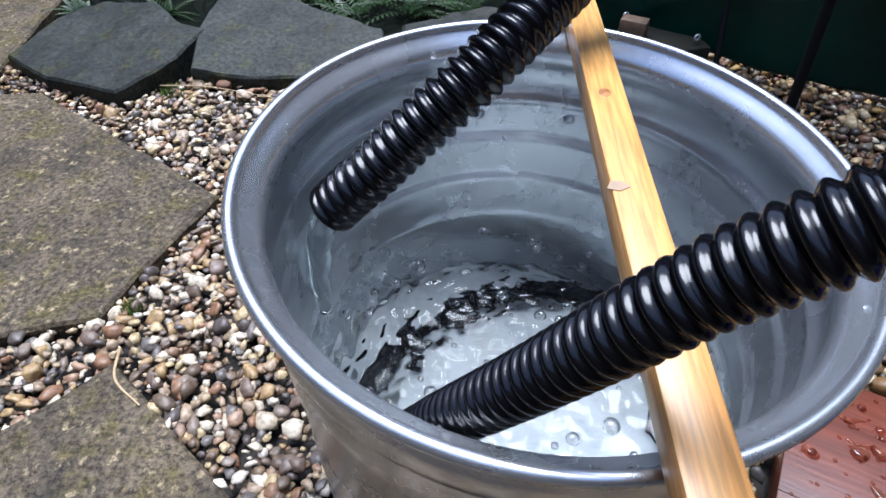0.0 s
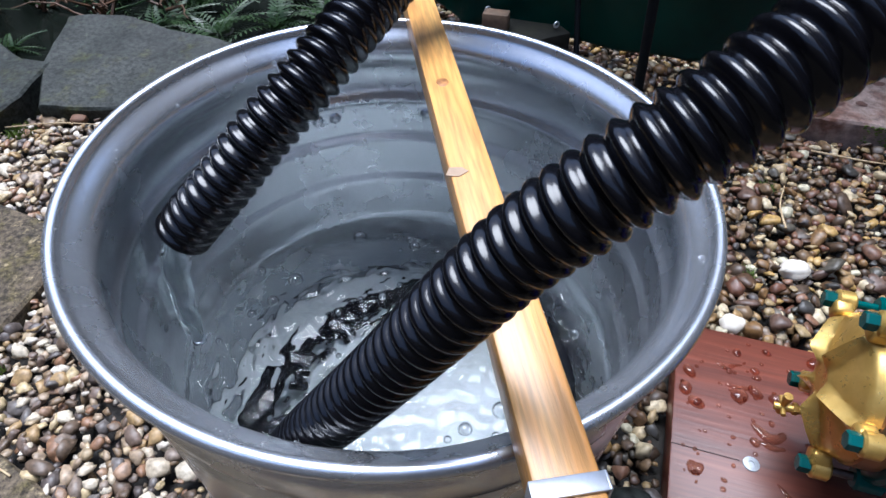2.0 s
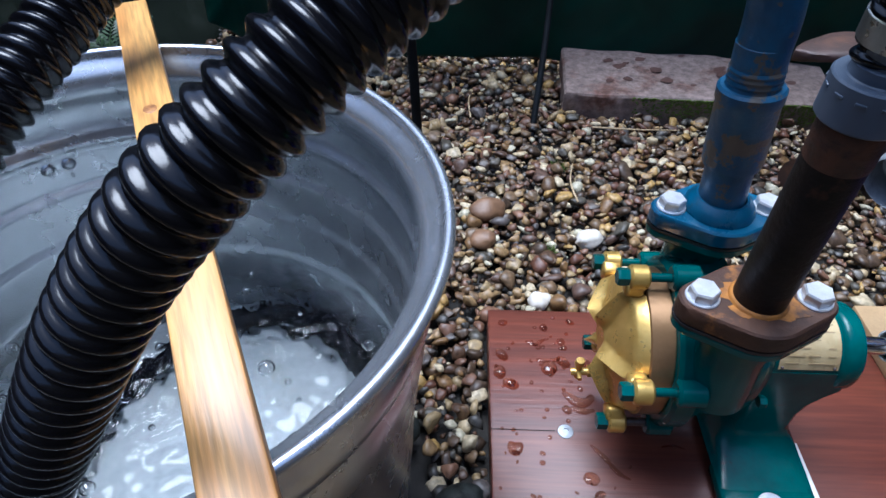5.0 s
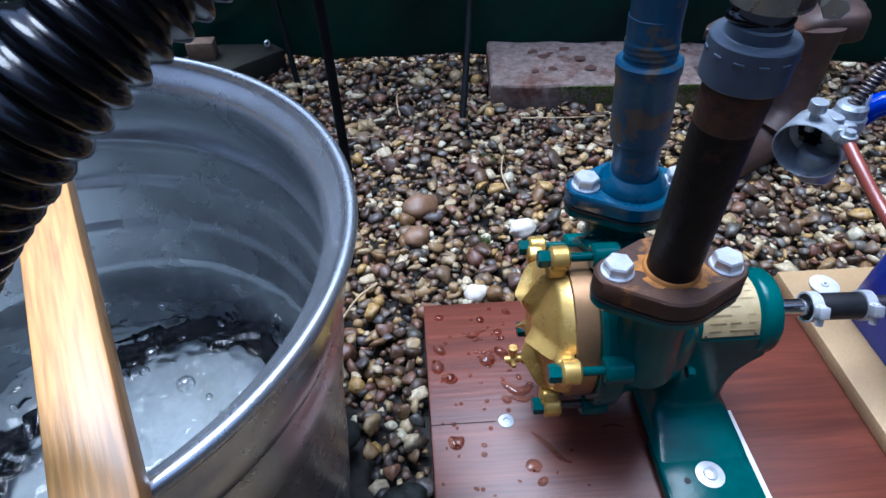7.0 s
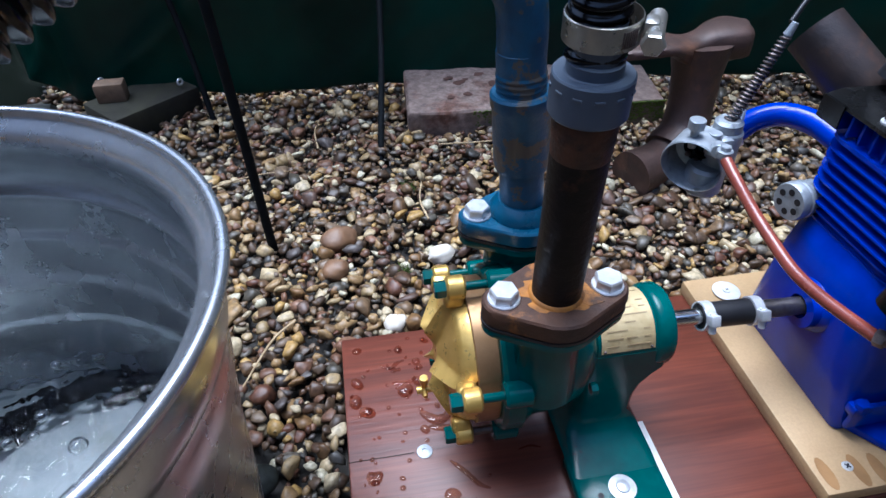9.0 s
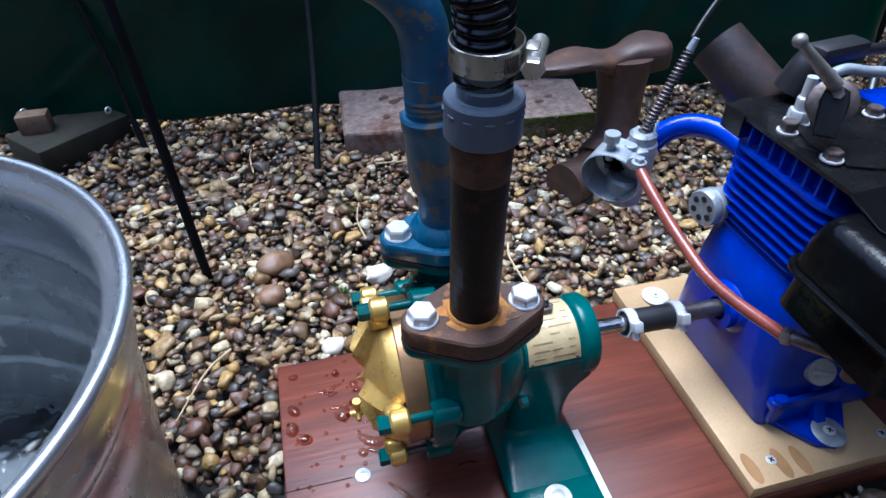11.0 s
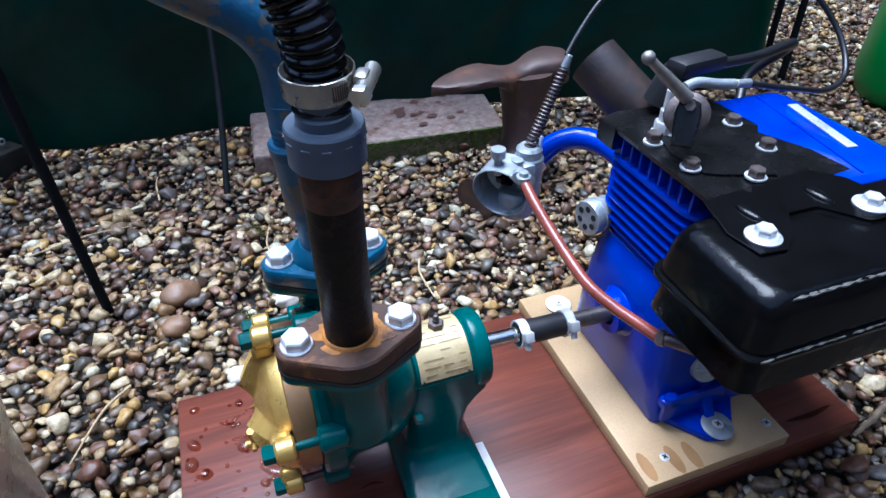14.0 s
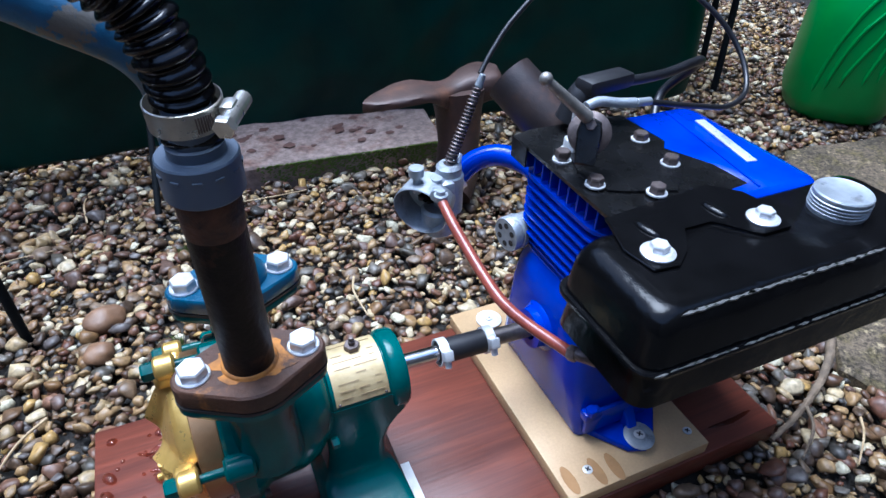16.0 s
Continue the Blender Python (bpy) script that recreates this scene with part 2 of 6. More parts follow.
def stone_mat(name, light, dark, lichen, moss, rough=0.8, lichen_at=(0.56, 0.66), moss_at=(0.60, 0.72), size=1.0, bump=0.7, deep=0.22):
    """Weathered stone: broad tone, pitted grain, pale lichen spots and green moss in patches."""
    m = bpy.data.materials.new(name)
    m.use_nodes = True
    nt = m.node_tree
    b = nt.nodes["Principled BSDF"]
    L = nt.links.new
    tc = nt.nodes.new("ShaderNodeTexCoord")

    def nz(sc, detail=8.0, r=0.65):
        n = nt.nodes.new("ShaderNodeTexNoise")
        n.inputs["Scale"].default_value, n.inputs["Detail"].default_value, n.inputs["Roughness"].default_value = sc * size, detail, r
        L(tc.outputs["Object"], n.inputs["Vector"])
        return n.outputs["Fac"]

    def ramp(fac, p0, c0, p1, c1):
        r = nt.nodes.new("ShaderNodeValToRGB")
        e = r.color_ramp.elements
        e[0].position, e[0].color, e[1].position, e[1].color = p0, (*c0, 1), p1, (*c1, 1)
        L(fac, r.inputs["Fac"])
        return r.outputs["Color"]

    def mix(fac, a, c, how="MIX"):
        x = nt.nodes.new("ShaderNodeMix")
        x.data_type, x.blend_type = "RGBA", how
        if isinstance(fac, float):
            x.inputs["Factor"].default_value = fac
        else:
            L(fac, x.inputs["Factor"])
        L(a, x.inputs["A"])
        if isinstance(c, tuple):
            x.inputs["B"].default_value = (*c, 1)
        else:
            L(c, x.inputs["B"])
        return x.outputs["Result"]

    one, nil = (1, 1, 1), (0, 0, 0)
    broad, grain = nz(7.0), nz(150.0, 5.0, 0.75)
    col = ramp(broad, 0.36, dark, 0.64, light)
    col = mix(ramp(nz(26.0), moss_at[0], nil, moss_at[1], one), col, moss)
    col = mix(ramp(nz(58.0, 6.0, 0.7), lichen_at[0], nil, lichen_at[1], one), col, lichen)
    col = mix(1.0, col, ramp(grain, 0.38, (deep, deep, deep), 0.62, (1.35, 1.35, 1.35)), "MULTIPLY")
    L(col, b.inputs["Base Color"])
    b.inputs["Roughness"].default_value = rough
    b.inputs["Specular IOR Level"].default_value = 0.22
    bp = nt.nodes.new("ShaderNodeBump")
    bp.inputs["Strength"].default_value, bp.inputs["Distance"].default_value = bump, 0.0015
    L(mix(0.5, nz(60.0), grain), bp.inputs["Height"])
    L(bp.outputs["Normal"], b.inputs["Normal"])
    return m


CONCRETE = stone_mat("weathered concrete", (0.27, 0.205, 0.175), (0.165, 0.125, 0.108), (0.30, 0.25, 0.20), (0.12, 0.062, 0.045), 0.7, (0.66, 0.80), (0.55, 0.68), 0.45, 0.5, 0.7)
FLAG = stone_mat("old paving stone", (0.125, 0.095, 0.062), (0.036, 0.030, 0.021), (0.24, 0.19, 0.11), (0.080, 0.064, 0.024), 0.74, (0.57, 0.65), (0.50, 0.64))
SLATE = stone_mat("grey green slate", (0.030, 0.034, 0.029), (0.011, 0.014, 0.013), (0.070, 0.072, 0.050), (0.040, 0.042, 0.012), 0.62, (0.62, 0.74), (0.54, 0.70), 0.8, 0.6)
SOIL = mat("wet dark soil", (0.022, 0.018, 0.013), (0.011, 0.009, 0.007), 0.8, 0, 30, 0.8, 120)
TARP = mat("green tarpaulin", (0.0022, 0.052, 0.037), (0.0012, 0.026, 0.020), 0.34, 0, 6, 0.6, 14, rough_var=0.08, spec=0.4)
MOSS = mat("bright moss", (0.12, 0.17, 0.022), (0.065, 0.105, 0.015), 0.9, 0, 90, 0.8, 400)
LEAF = mat("fern green", (0.022, 0.055, 0.009), (0.011, 0.028, 0.005), 0.5, 0, 40)
REED = mat("dead reed", (0.11, 0.055, 0.025), (0.05, 0.024, 0.012), 0.6, 0, 40)
CAN_GREEN = mat("green plastic", (0.01, 0.25, 0.035), (0.008, 0.21, 0.03), 0.35, 0, 10, rough_var=0.05)
WHITE = mat("off white plastic", (0.75, 0.74, 0.70), (0.62, 0.61, 0.58), 0.4, 0, 60)
STRAW = mat("dry straw", (0.46, 0.35, 0.20), (0.30, 0.21, 0.11), 0.7, 0, 60)
TIMBER_DARK = mat("mossy timber", (0.024, 0.023, 0.010), (0.010, 0.009, 0.005), 0.85, 0, 20, 0.5, 120)
BRICK = mat("brown brick", (0.20, 0.10, 0.055), (0.12, 0.065, 0.04), 0.8, 0, 30, 0.6, 160)
CABLE = mat("black cable", (0.012, 0.012, 0.014), None, 0.35, 0, 60)
HAZE_ROD = mat("grey painted rod", (0.006, 0.008, 0.010), (0.004, 0.005, 0.006), 0.7, 0.0, 40, 0.2, 200, spec=0.12)
STICKER = mat("silver sticker", (0.62, 0.66, 0.72), (0.5, 0.54, 0.6), 0.3, 0.4, 200)
BLOTCH = mat("rust brown stain", (0.085, 0.038, 0.027), (0.060, 0.028, 0.020), 0.7, 0, 60)


def wood(name, light, dark, rough=0.45, axis=0, scale=6.0, coat=0.0, spec=0.5, fine=1.0, lo=0.3, hi=0.7, line=0.62):
    m = bpy.data.materials.new(name)
    m.use_nodes = True
    nt = m.node_tree
    b = nt.nodes["Principled BSDF"]
    L = nt.links.new
    tc, mp = nt.nodes.new("ShaderNodeTexCoord"), nt.nodes.new("ShaderNodeMapping")
    s = [28.0, 28.0, 28.0]
    s[axis] = 1.6
    mp.inputs["Scale"].default_value = s
    L(tc.outputs["Object"], mp.inputs["Vector"])
    n1, n2 = nt.nodes.new("ShaderNodeTexNoise"), nt.nodes.new("ShaderNodeTexNoise")
    n1.inputs["Scale"].default_value, n1.inputs["Detail"].default_value = scale * 0.35, 4
    n1.inputs["Distortion"].default_value = 1.2
    n2.inputs["Scale"].default_value, n2.inputs["Detail"].default_value = scale * 3.2 * fine, 8
    L(mp.outputs["Vector"], n1.inputs["Vector"])
    L(mp.outputs["Vector"], n2.inputs["Vector"])
    r1, r2 = nt.nodes.new("ShaderNodeValToRGB"), nt.nodes.new("ShaderNodeValToRGB")
    r1.color_ramp.elements[0].position, r1.color_ramp.elements[0].color = lo, (*dark, 1)
    r1.color_ramp.elements[1].position, r1.color_ramp.elements[1].color = hi, (*light, 1)
    r2.color_ramp.elements[0].position, r2.color_ramp.elements[0].color = 0.35, (line, line, line, 1)
    r2.color_ramp.elements[1].position, r2.color_ramp.elements[1].color = 0.6, (1, 1, 1, 1)
    L(n1.outputs["Fac"], r1.inputs["Fac"])
    L(n2.outputs["Fac"], r2.inputs["Fac"])
    x = nt.nodes.new("ShaderNodeMix")
    x.data_type, x.blend_type = "RGBA", "MULTIPLY"
    x.inputs["Factor"].default_value = 1.0
    L(r1.outputs["Color"], x.inputs["A"])
    L(r2.outputs["Color"], x.inputs["B"])
    L(x.outputs["Result"], b.inputs["Base Color"])
    b.inputs["Roughness"].default_value = rough
    b.inputs["Specular IOR Level"].default_value = spec
    b.inputs["Coat Weight"].default_value = coat
    b.inputs["Coat Roughness"].default_value = 0.25
    bp = nt.nodes.new("ShaderNodeBump")
    bp.inputs["Strength"].default_value, bp.inputs["Distance"].default_value = 0.25, 0.001
    L(n2.outputs["Fac"], bp.inputs["Height"])
    L(bp.outputs["Normal"], b.inputs["Normal"])
    return m


PINE = wood("varnished pine", (0.72, 0.40, 0.115), (0.53, 0.23, 0.05), 0.42, 1, 5.0, 0.3)
MAHOGANY = wood("wet reddish hardwood", (0.185, 0.048, 0.025), (0.070, 0.018, 0.011), 0.36, 0, 4.0, 0.0, 0.42, fine=0.7, lo=0.2, hi=0.8, line=0.78)
PLY = mat("pale fibreboard", (0.50, 0.335, 0.165), (0.44, 0.285, 0.135), 0.5, 0, 14, 0.1, 300, spot=(0.38, 0.24, 0.105), spot_scale=9, spot_at=(0.58, 0.8), grain=0.10)


def glassy(name, ior, rough=0.0, tint=(1, 1, 1), spec=0.5):
    m = bpy.data.materials.new(name)
    m.use_nodes = True
    b = m.node_tree.nodes["Principled BSDF"]
    b.inputs["Base Color"].default_value = (*tint, 1)
    b.inputs["Transmission Weight"].default_value = 1.0
    b.inputs["Roughness"].default_value = rough
    b.inputs["IOR"].default_value = ior
    b.inputs["Specular IOR Level"].default_value = spec
    return m


WATER = glassy("water", 1.33, 0.0, (0.90, 0.95, 0.95), 0.3)
DROPLET = glassy("bubble skin", 1.33, 0.02)
WOOD_DROP = glassy("water drop on wood", 1.33, 0.0, (0.36, 0.15, 0.09))


def pebble_material(name, tones):
    m = bpy.data.materials.new(name)
    m.use_nodes = True
    nt = m.node_tree
    b = nt.nodes["Principled BSDF"]
    L = nt.links.new
    g, tc = nt.nodes.new("ShaderNodeNewGeometry"), nt.nodes.new("ShaderNodeTexCoord")
    r = nt.nodes.new("ShaderNodeValToRGB")
    r.color_ramp.interpolation = "CONSTANT"
    e = r.color_ramp.elements
    while len(e) < len(tones):
        e.new(0.5)
    for i, (el, c) in enumerate(zip(e, tones)):
        el.position, el.color = i / len(tones), (*c, 1)
    L(g.outputs["Random Per Island"], r.inputs["Fac"])
    n = nt.nodes.new("ShaderNodeTexNoise")
    n.inputs["Scale"].default_value, n.inputs["Detail"].default_value = 190.0, 8.0
    L(tc.outputs["Object"], n.inputs["Vector"])
    mr = nt.nodes.new("ShaderNodeMapRange")
    mr.inputs["From Min"].default_value, mr.inputs["From Max"].default_value = 0.3, 0.7
    mr.inputs["To Min"].default_value, mr.inputs["To Max"].default_value = 0.45, 1.05
    L(n.outputs["Fac"], mr.inputs["Value"])
    x = nt.nodes.new("ShaderNodeMix")
    x.data_type, x.blend_type = "RGBA", "MULTIPLY"
    x.inputs["Factor"].default_value = 1.0
    L(r.outputs["Color"], x.inputs["A"])
    L(mr.outputs["Result"], x.inputs["B"])
    L(x.outputs["Result"], b.inputs["Base Color"])
    b.inputs["Roughness"].default_value = 0.46
    b.inputs["Specular IOR Level"].default_value = 0.45
    bp = nt.nodes.new("ShaderNodeBump")
    bp.inputs["Strength"].default_value, bp.inputs["Distance"].default_value = 0.25, 0.001
    L(n.outputs["Fac"], bp.inputs["Height"])
    L(bp.outputs["Normal"], b.inputs["Normal"])
    return m


PEBBLE = pebble_material("river pebbles", [
    (0.120, 0.067, 0.030), (0.290, 0.181, 0.076), (0.073, 0.046, 0.027), (0.155, 0.078, 0.045), (0.400, 0.294, 0.152), (0.081, 0.070, 0.051),
    (0.196, 0.108, 0.040), (0.543, 0.445, 0.278), (0.113, 0.067, 0.047), (0.051, 0.046, 0.039), (0.305, 0.218, 0.104), (0.081, 0.042, 0.021),
    (0.181, 0.127, 0.079), (0.415, 0.261, 0.082), (0.135, 0.116, 0.090), (0.093, 0.058, 0.033), (0.209, 0.108, 0.062), (0.554, 0.501, 0.345),
    (0.067, 0.043, 0.027), (0.161, 0.101, 0.051), (0.101, 0.084, 0.075), (0.336, 0.218, 0.097), (0.478, 0.374, 0.213), (0.120, 0.050, 0.027)])
PEA_GRAVEL = pebble_material("small cream pea gravel", [
    (0.42, 0.32, 0.19), (0.20, 0.135, 0.075), (0.55, 0.46, 0.33), (0.13, 0.09, 0.06), (0.36, 0.24, 0.11), (0.62, 0.55, 0.45), (0.17, 0.12, 0.09), (0.30, 0.22, 0.14), (0.48, 0.37, 0.20), (0.10, 0.08, 0.07),
    (0.24, 0.13, 0.07), (0.58, 0.50, 0.37), (0.22, 0.17, 0.13), (0.40, 0.30, 0.20), (0.15, 0.13, 0.115), (0.33, 0.21, 0.13)])
WHITE_STONE = mat("white pebble", (0.66, 0.62, 0.54), (0.5, 0.45, 0.37), 0.45, 0, 60, 0.2, 200)
BROWN_STONE = mat("brown flint", (0.20, 0.11, 0.055), (0.12, 0.065, 0.035), 0.5, 0, 40, 0.4, 120)

# ---- ground, stones and the far side ----
bm = bmesh.new()
bmesh.ops.create_grid(bm, x_segments=60, y_segments=60, size=40)
for v in bm.verts:
    v.co.z = -0.016
tagged(part("ground", bm, SOIL, smooth=False), "dark damp soil under the gravel", "ground", kind="structure")

FLAGS = {
    "a": [(-0.272, 0.745), (-0.329, 0.508), (-0.45, 0.455), (-0.95, 0.60), (-0.98, 0.92), (-0.70, 0.985)],
    "b": [(-0.276, 0.449), (-0.36, 0.345), (-0.34, 0.20), (-0.06, 0.10), (0.0, 0.20), (-0.087, 0.317)],
    "c": [(1.715, 0.275), (1.99, 0.13), (1.75, -0.45), (1.12, -0.30), (1.16, 0.0), (1.22, 0.03)],
    "d": [(-0.82, 1.02), (-0.93, 0.97), (-1.3, 1.1), (-1.3, 1.5), (-0.9, 1.38)],
}
SLATES = {
    "a": ([(-0.545, 0.97), (-0.70, 1.005), (-0.82, 1.075), (-0.79, 1.19), (-0.72, 1.27), (-0.60, 1.265), (-0.51, 1.185), (-0.455, 1.165), (-0.475, 1.07)], 0.055, 0.02),
    "b": [(-0.445, 1.055), (-0.33, 1.052), (-0.20, 1.07), (-0.09, 1.12), (-0.12, 1.22), (-0.25, 1.26), (-0.36, 1.305), (-0.46, 1.30), (-0.47, 1.17)],
    "c": [(-0.05, 1.12), (0.09, 1.13), (0.24, 1.20), (0.26, 1.35), (0.06, 1.40), (-0.10, 1.30)],
}


def stone(name, pts, z0, z1, material, label, category, bev=0.006, amp=0.004, tilt=(0, 0), cuts=5):
    """A slab of stone with broken, uneven edges."""
    out = []
    n = len(pts)
    for i in range(n):
        a, b = Vector(pts[i]), Vector(pts[(i + 1) % n])
        k = max(2, int((b - a).length / 0.03))
        for j in range(k):
            p = a.lerp(b, j / k)
            w = amp * noise.noise(Vector((p.x * 22, p.y * 22, z1 * 50)))
            out.append((p.x + w, p.y + w * 0.7))
    b2 = slab(bmesh.new(), out, z0, z1, bev)
    top = max(b2.faces, key=lambda f: f.calc_center_median().z if len(f.verts) > 6 else -9)
    bmesh.ops.poke(b2, faces=[top])
    bmesh.ops.triangulate(b2, faces=b2.faces[:])
    for rnd in range(4):
        es = [e for e in b2.edges if e.calc_length() > (0.05, 0.05, 0.03, 0.022)[rnd]]
        if es:
            bmesh.ops.subdivide_edges(b2, edges=es, cuts=1, use_grid_fill=True)
            bmesh.ops.triangulate(b2, faces=b2.faces[:])
    cx, cy = sum(p[0] for p in pts) / n, sum(p[1] for p in pts) / n
    for v in b2.verts:
        q = v.co * 14
        n1 = noise.noise(q) + 0.5 * noise.noise(q * 2.7) + 0.25 * noise.noise(q * 6)
        v.co.z += amp * (1.6 * n1 if amp < 0.003 else 0.5 * n1 + 0.9 * round(2.2 * n1) / 2.2) * (1 if v.co.z > z1 - 0.012 else 0.2) + tilt[0] * (v.co.x - cx) + tilt[1] * (v.co.y - cy)
    ob = part(name, b2, material, sharp=28)
    return tagged(ob, label, category)


for k, pts in FLAGS.items():
    stone("paving_slab", pts, -0.03, 0.014, FLAG, "old weathered stone paving slab set in gravel", "paving slab", 0.004, 0.0025)["group"] = "paving slabs"
stone("slate_rock", SLATES["a"][0], -0.01, 0.05, SLATE, "flat grey green slate rock with mossy patches", "rock", 0.004, 0.0029, (0.05, 0.12))["group"] = "rocks at the pond"
stone("slate_rock", SLATES["b"], -0.01, 0.055, SLATE, "flat dark slate rock at the pond edge", "rock", 0.004, 0.0029, (-0.05, 0.22))["group"] = "rocks at the pond"
stone("slate_rock", SLATES["c"], -0.01, 0.03, SLATE, "low dark slate rock beside the tarpaulin", "rock", 0.008, 0.006, (0, 0.05))["group"] = "rocks at the pond"

# concrete slab on the gravel before the tarpaulin
CS = [(0.78, 0.929), (1.20, 0.73), (1.285, 0.882), (0.889, 1.152)]
cs = stone("concrete_block", CS, -0.01, 0.045, CONCRETE, "weathered concrete block with rusty stains and green algae", "concrete block", 0.004, 0.0015)
for i in range(26):
    a, b = rng.uniform(0.12, 0.95), rng.uniform(0.18, 0.9)
    p = Vector(CS[0]).lerp(Vector(CS[1]), a).lerp(Vector(CS[3]).lerp(Vector(CS[2]), a), b)
    r = rng.uniform(0.005, 0.011) * (1.3 if a < 0.45 and b < 0.6 else 1)
    bm = bmesh.new()
    c = bm.verts.new((p.x, p.y, 0.0475))
    ring = [bm.verts.new((p.x + r * (1 + 0.5 * noise.noise(Vector((math.cos(k * 0.3142) * 1.1, math.sin(k * 0.3142) * 1.1, i * 3.1)))) * math.cos(k * 0.3142), p.y + r * 0.8 * (1 + 0.5 * noise.noise(Vector((math.cos(k * 0.3142) * 1.1, math.sin(k * 0.3142) * 1.1, i * 3.1)))) * math.sin(k * 0.3142), 0.0471 + 0.0001 * (i % 4))) for k in range(20)]
    for k in range(20):
        bm.faces.new((c, ring[k], ring[(k + 1) % 20]))
    part("rust_stain", bm, BLOTCH, cs, "rust brown stain")
bm = bmesh.new()
for i in range(1500):
    a, z = rng.random() ** 0.7, rng.random() ** 2.2
    p = Vector(CS[0]).lerp(Vector(CS[1]), 0.25 + 0.75 * a)
    s = rng.uniform(0.0007, 0.0022)
    m = Matrix.Translation((p.x - 0.0008, p.y - 0.0012, 0.044 - 0.04 * z)) @ Matrix.Diagonal((s * 1.8, s * 0.5, s * 0.9, 1))
    bmesh.ops.create_icosphere(bm, subdivisions=1, radius=1, matrix=m)
part("algae", bm, MOSS, cs, "bright green algae along the edge")

# pond behind the slate rocks
bm = bmesh.new()
bmesh.ops.create_grid(bm, x_segments=2, y_segments=2, size=1)
for v in bm.verts:
    v.co = Vector((-0.75 + v.co.x * 1.6, 2.1 + v.co.y * 0.86, -0.006))
POND = mat("black pond water", (0.006, 0.008, 0.006), None, 0.10, 0, 5, spec=0.15)
tagged(part("pond", bm, POND, smooth=False), "still black pond water", "pond", kind="structure")


def fern(x, y, z, n, size, seed):
    r = random.Random(seed)
    th = empty("fern", Matrix.Translation((x, y, z)), "small green fern at the pond edge", "fern", "pond plants")
    for i in range(n):
        b = bmesh.new()
        az, lift = r.uniform(0, 6.28), r.uniform(0.5, 1.1)
        ln = size * r.uniform(0.7, 1.2)
        d = Vector((math.cos(az), math.sin(az), 0))
        s = Vector((-d.y, d.x, 0))
        P = [d * (ln * t * math.cos(lift * (1 - 0.5 * t))) + Vector((0, 0, ln * (math.sin(lift) * t - 0.45 * t * t))) for t in [k / 12 for k in range(13)]]
        tube(b, P, lambda k: 0.0011 * (1.2 - k / 13), 4)
        for k in range(1, 13):
            w = 0.24 * ln * (1 - k / 13) ** 0.7
            for sg in (-1, 1):
                q = P[k] + s * (sg * w) + (P[k] - P[k - 1]) * 0.9
                t = (P[k] - P[k - 1]) * 0.55
                v = [b.verts.new(c) for c in (P[k] - t * 0.4, P[k].lerp(q, 0.6) + t * 0.55 + Vector((0, 0, 0.002)), q, P[k].lerp(q, 0.55) - t * 0.5)]
                b.faces.new(v)
        part("frond", b, LEAF, th)


for i, (x, y, s) in enumerate([(-0.36, 1.42, 0.13), (-0.22, 1.40, 0.12), (-0.10, 1.42, 0.13), (-0.83, 1.34, 0.08), (-0.64, 1.36, 0.07), (0.02, 1.45, 0.12), (-0.30, 1.55, 0.16), (-0.05, 1.6, 0.16), (-0.5, 1.6, 0.14)]):
    fern(x, y, -0.01, 11, s, 20 + i)
for i in range(7):
    th = empty("reed_clump", Matrix.Translation((-0.95 + 0.1 * i + rng.uniform(-0.03, 0.03), 1.44 + rng.uniform(-0.05, 0.15), -0.01)), "withered brown reeds with a few green blades", "reeds", "pond plants")
    for k in range(10):
        az, ln = rng.uniform(0, 6.28), rng.uniform(0.1, 0.26)
        d = Vector((math.cos(az) * 0.4, math.sin(az) * 0.4, 1))
        b = bmesh.new()
        P = [Vector((rng.uniform(-0.02, 0.02), rng.uniform(-0.02, 0.02), 0)) + d * (ln * t) + Vector((math.cos(az), math.sin(az), -0.6)) * (0.1 * t * t) for t in [j / 7 for j in range(8)]]
        tube(b, P, lambda j: 0.005 * (1.05 - j / 8), 5)
        part("blade", b, LEAF if k % 4 == 0 else REED, th)

# a dark hedge closes the far side
bm = bmesh.new()
for i in range(2600):
    x = rng.uniform(-2.6, 0.5)
    p = Vector((x, 2.3 + rng.uniform(-0.12, 0.2) + 0.1 * noise.noise(Vector((x * 3, 0, 0))), rng.uniform(0, 1.3)))
    s = rng.uniform(0.02, 0.05)
    u = Vector((rng.gauss(0, 1), rng.gauss(0, 1), rng.gauss(0, 1))).normalized()
    w = u.orthogonal().normalized()
    bm.faces.new([bm.verts.new(p + c) for c in (u * s, w * s * 0.45, -u * s, -w * s * 0.45)])
tagged(part("hedge", bm, mat("dark hedge leaf", (0.02, 0.045, 0.012), (0.01, 0.025, 0.008), 0.5), smooth=False), "dark leafy hedge behind the pond", "hedge", kind="stuff")

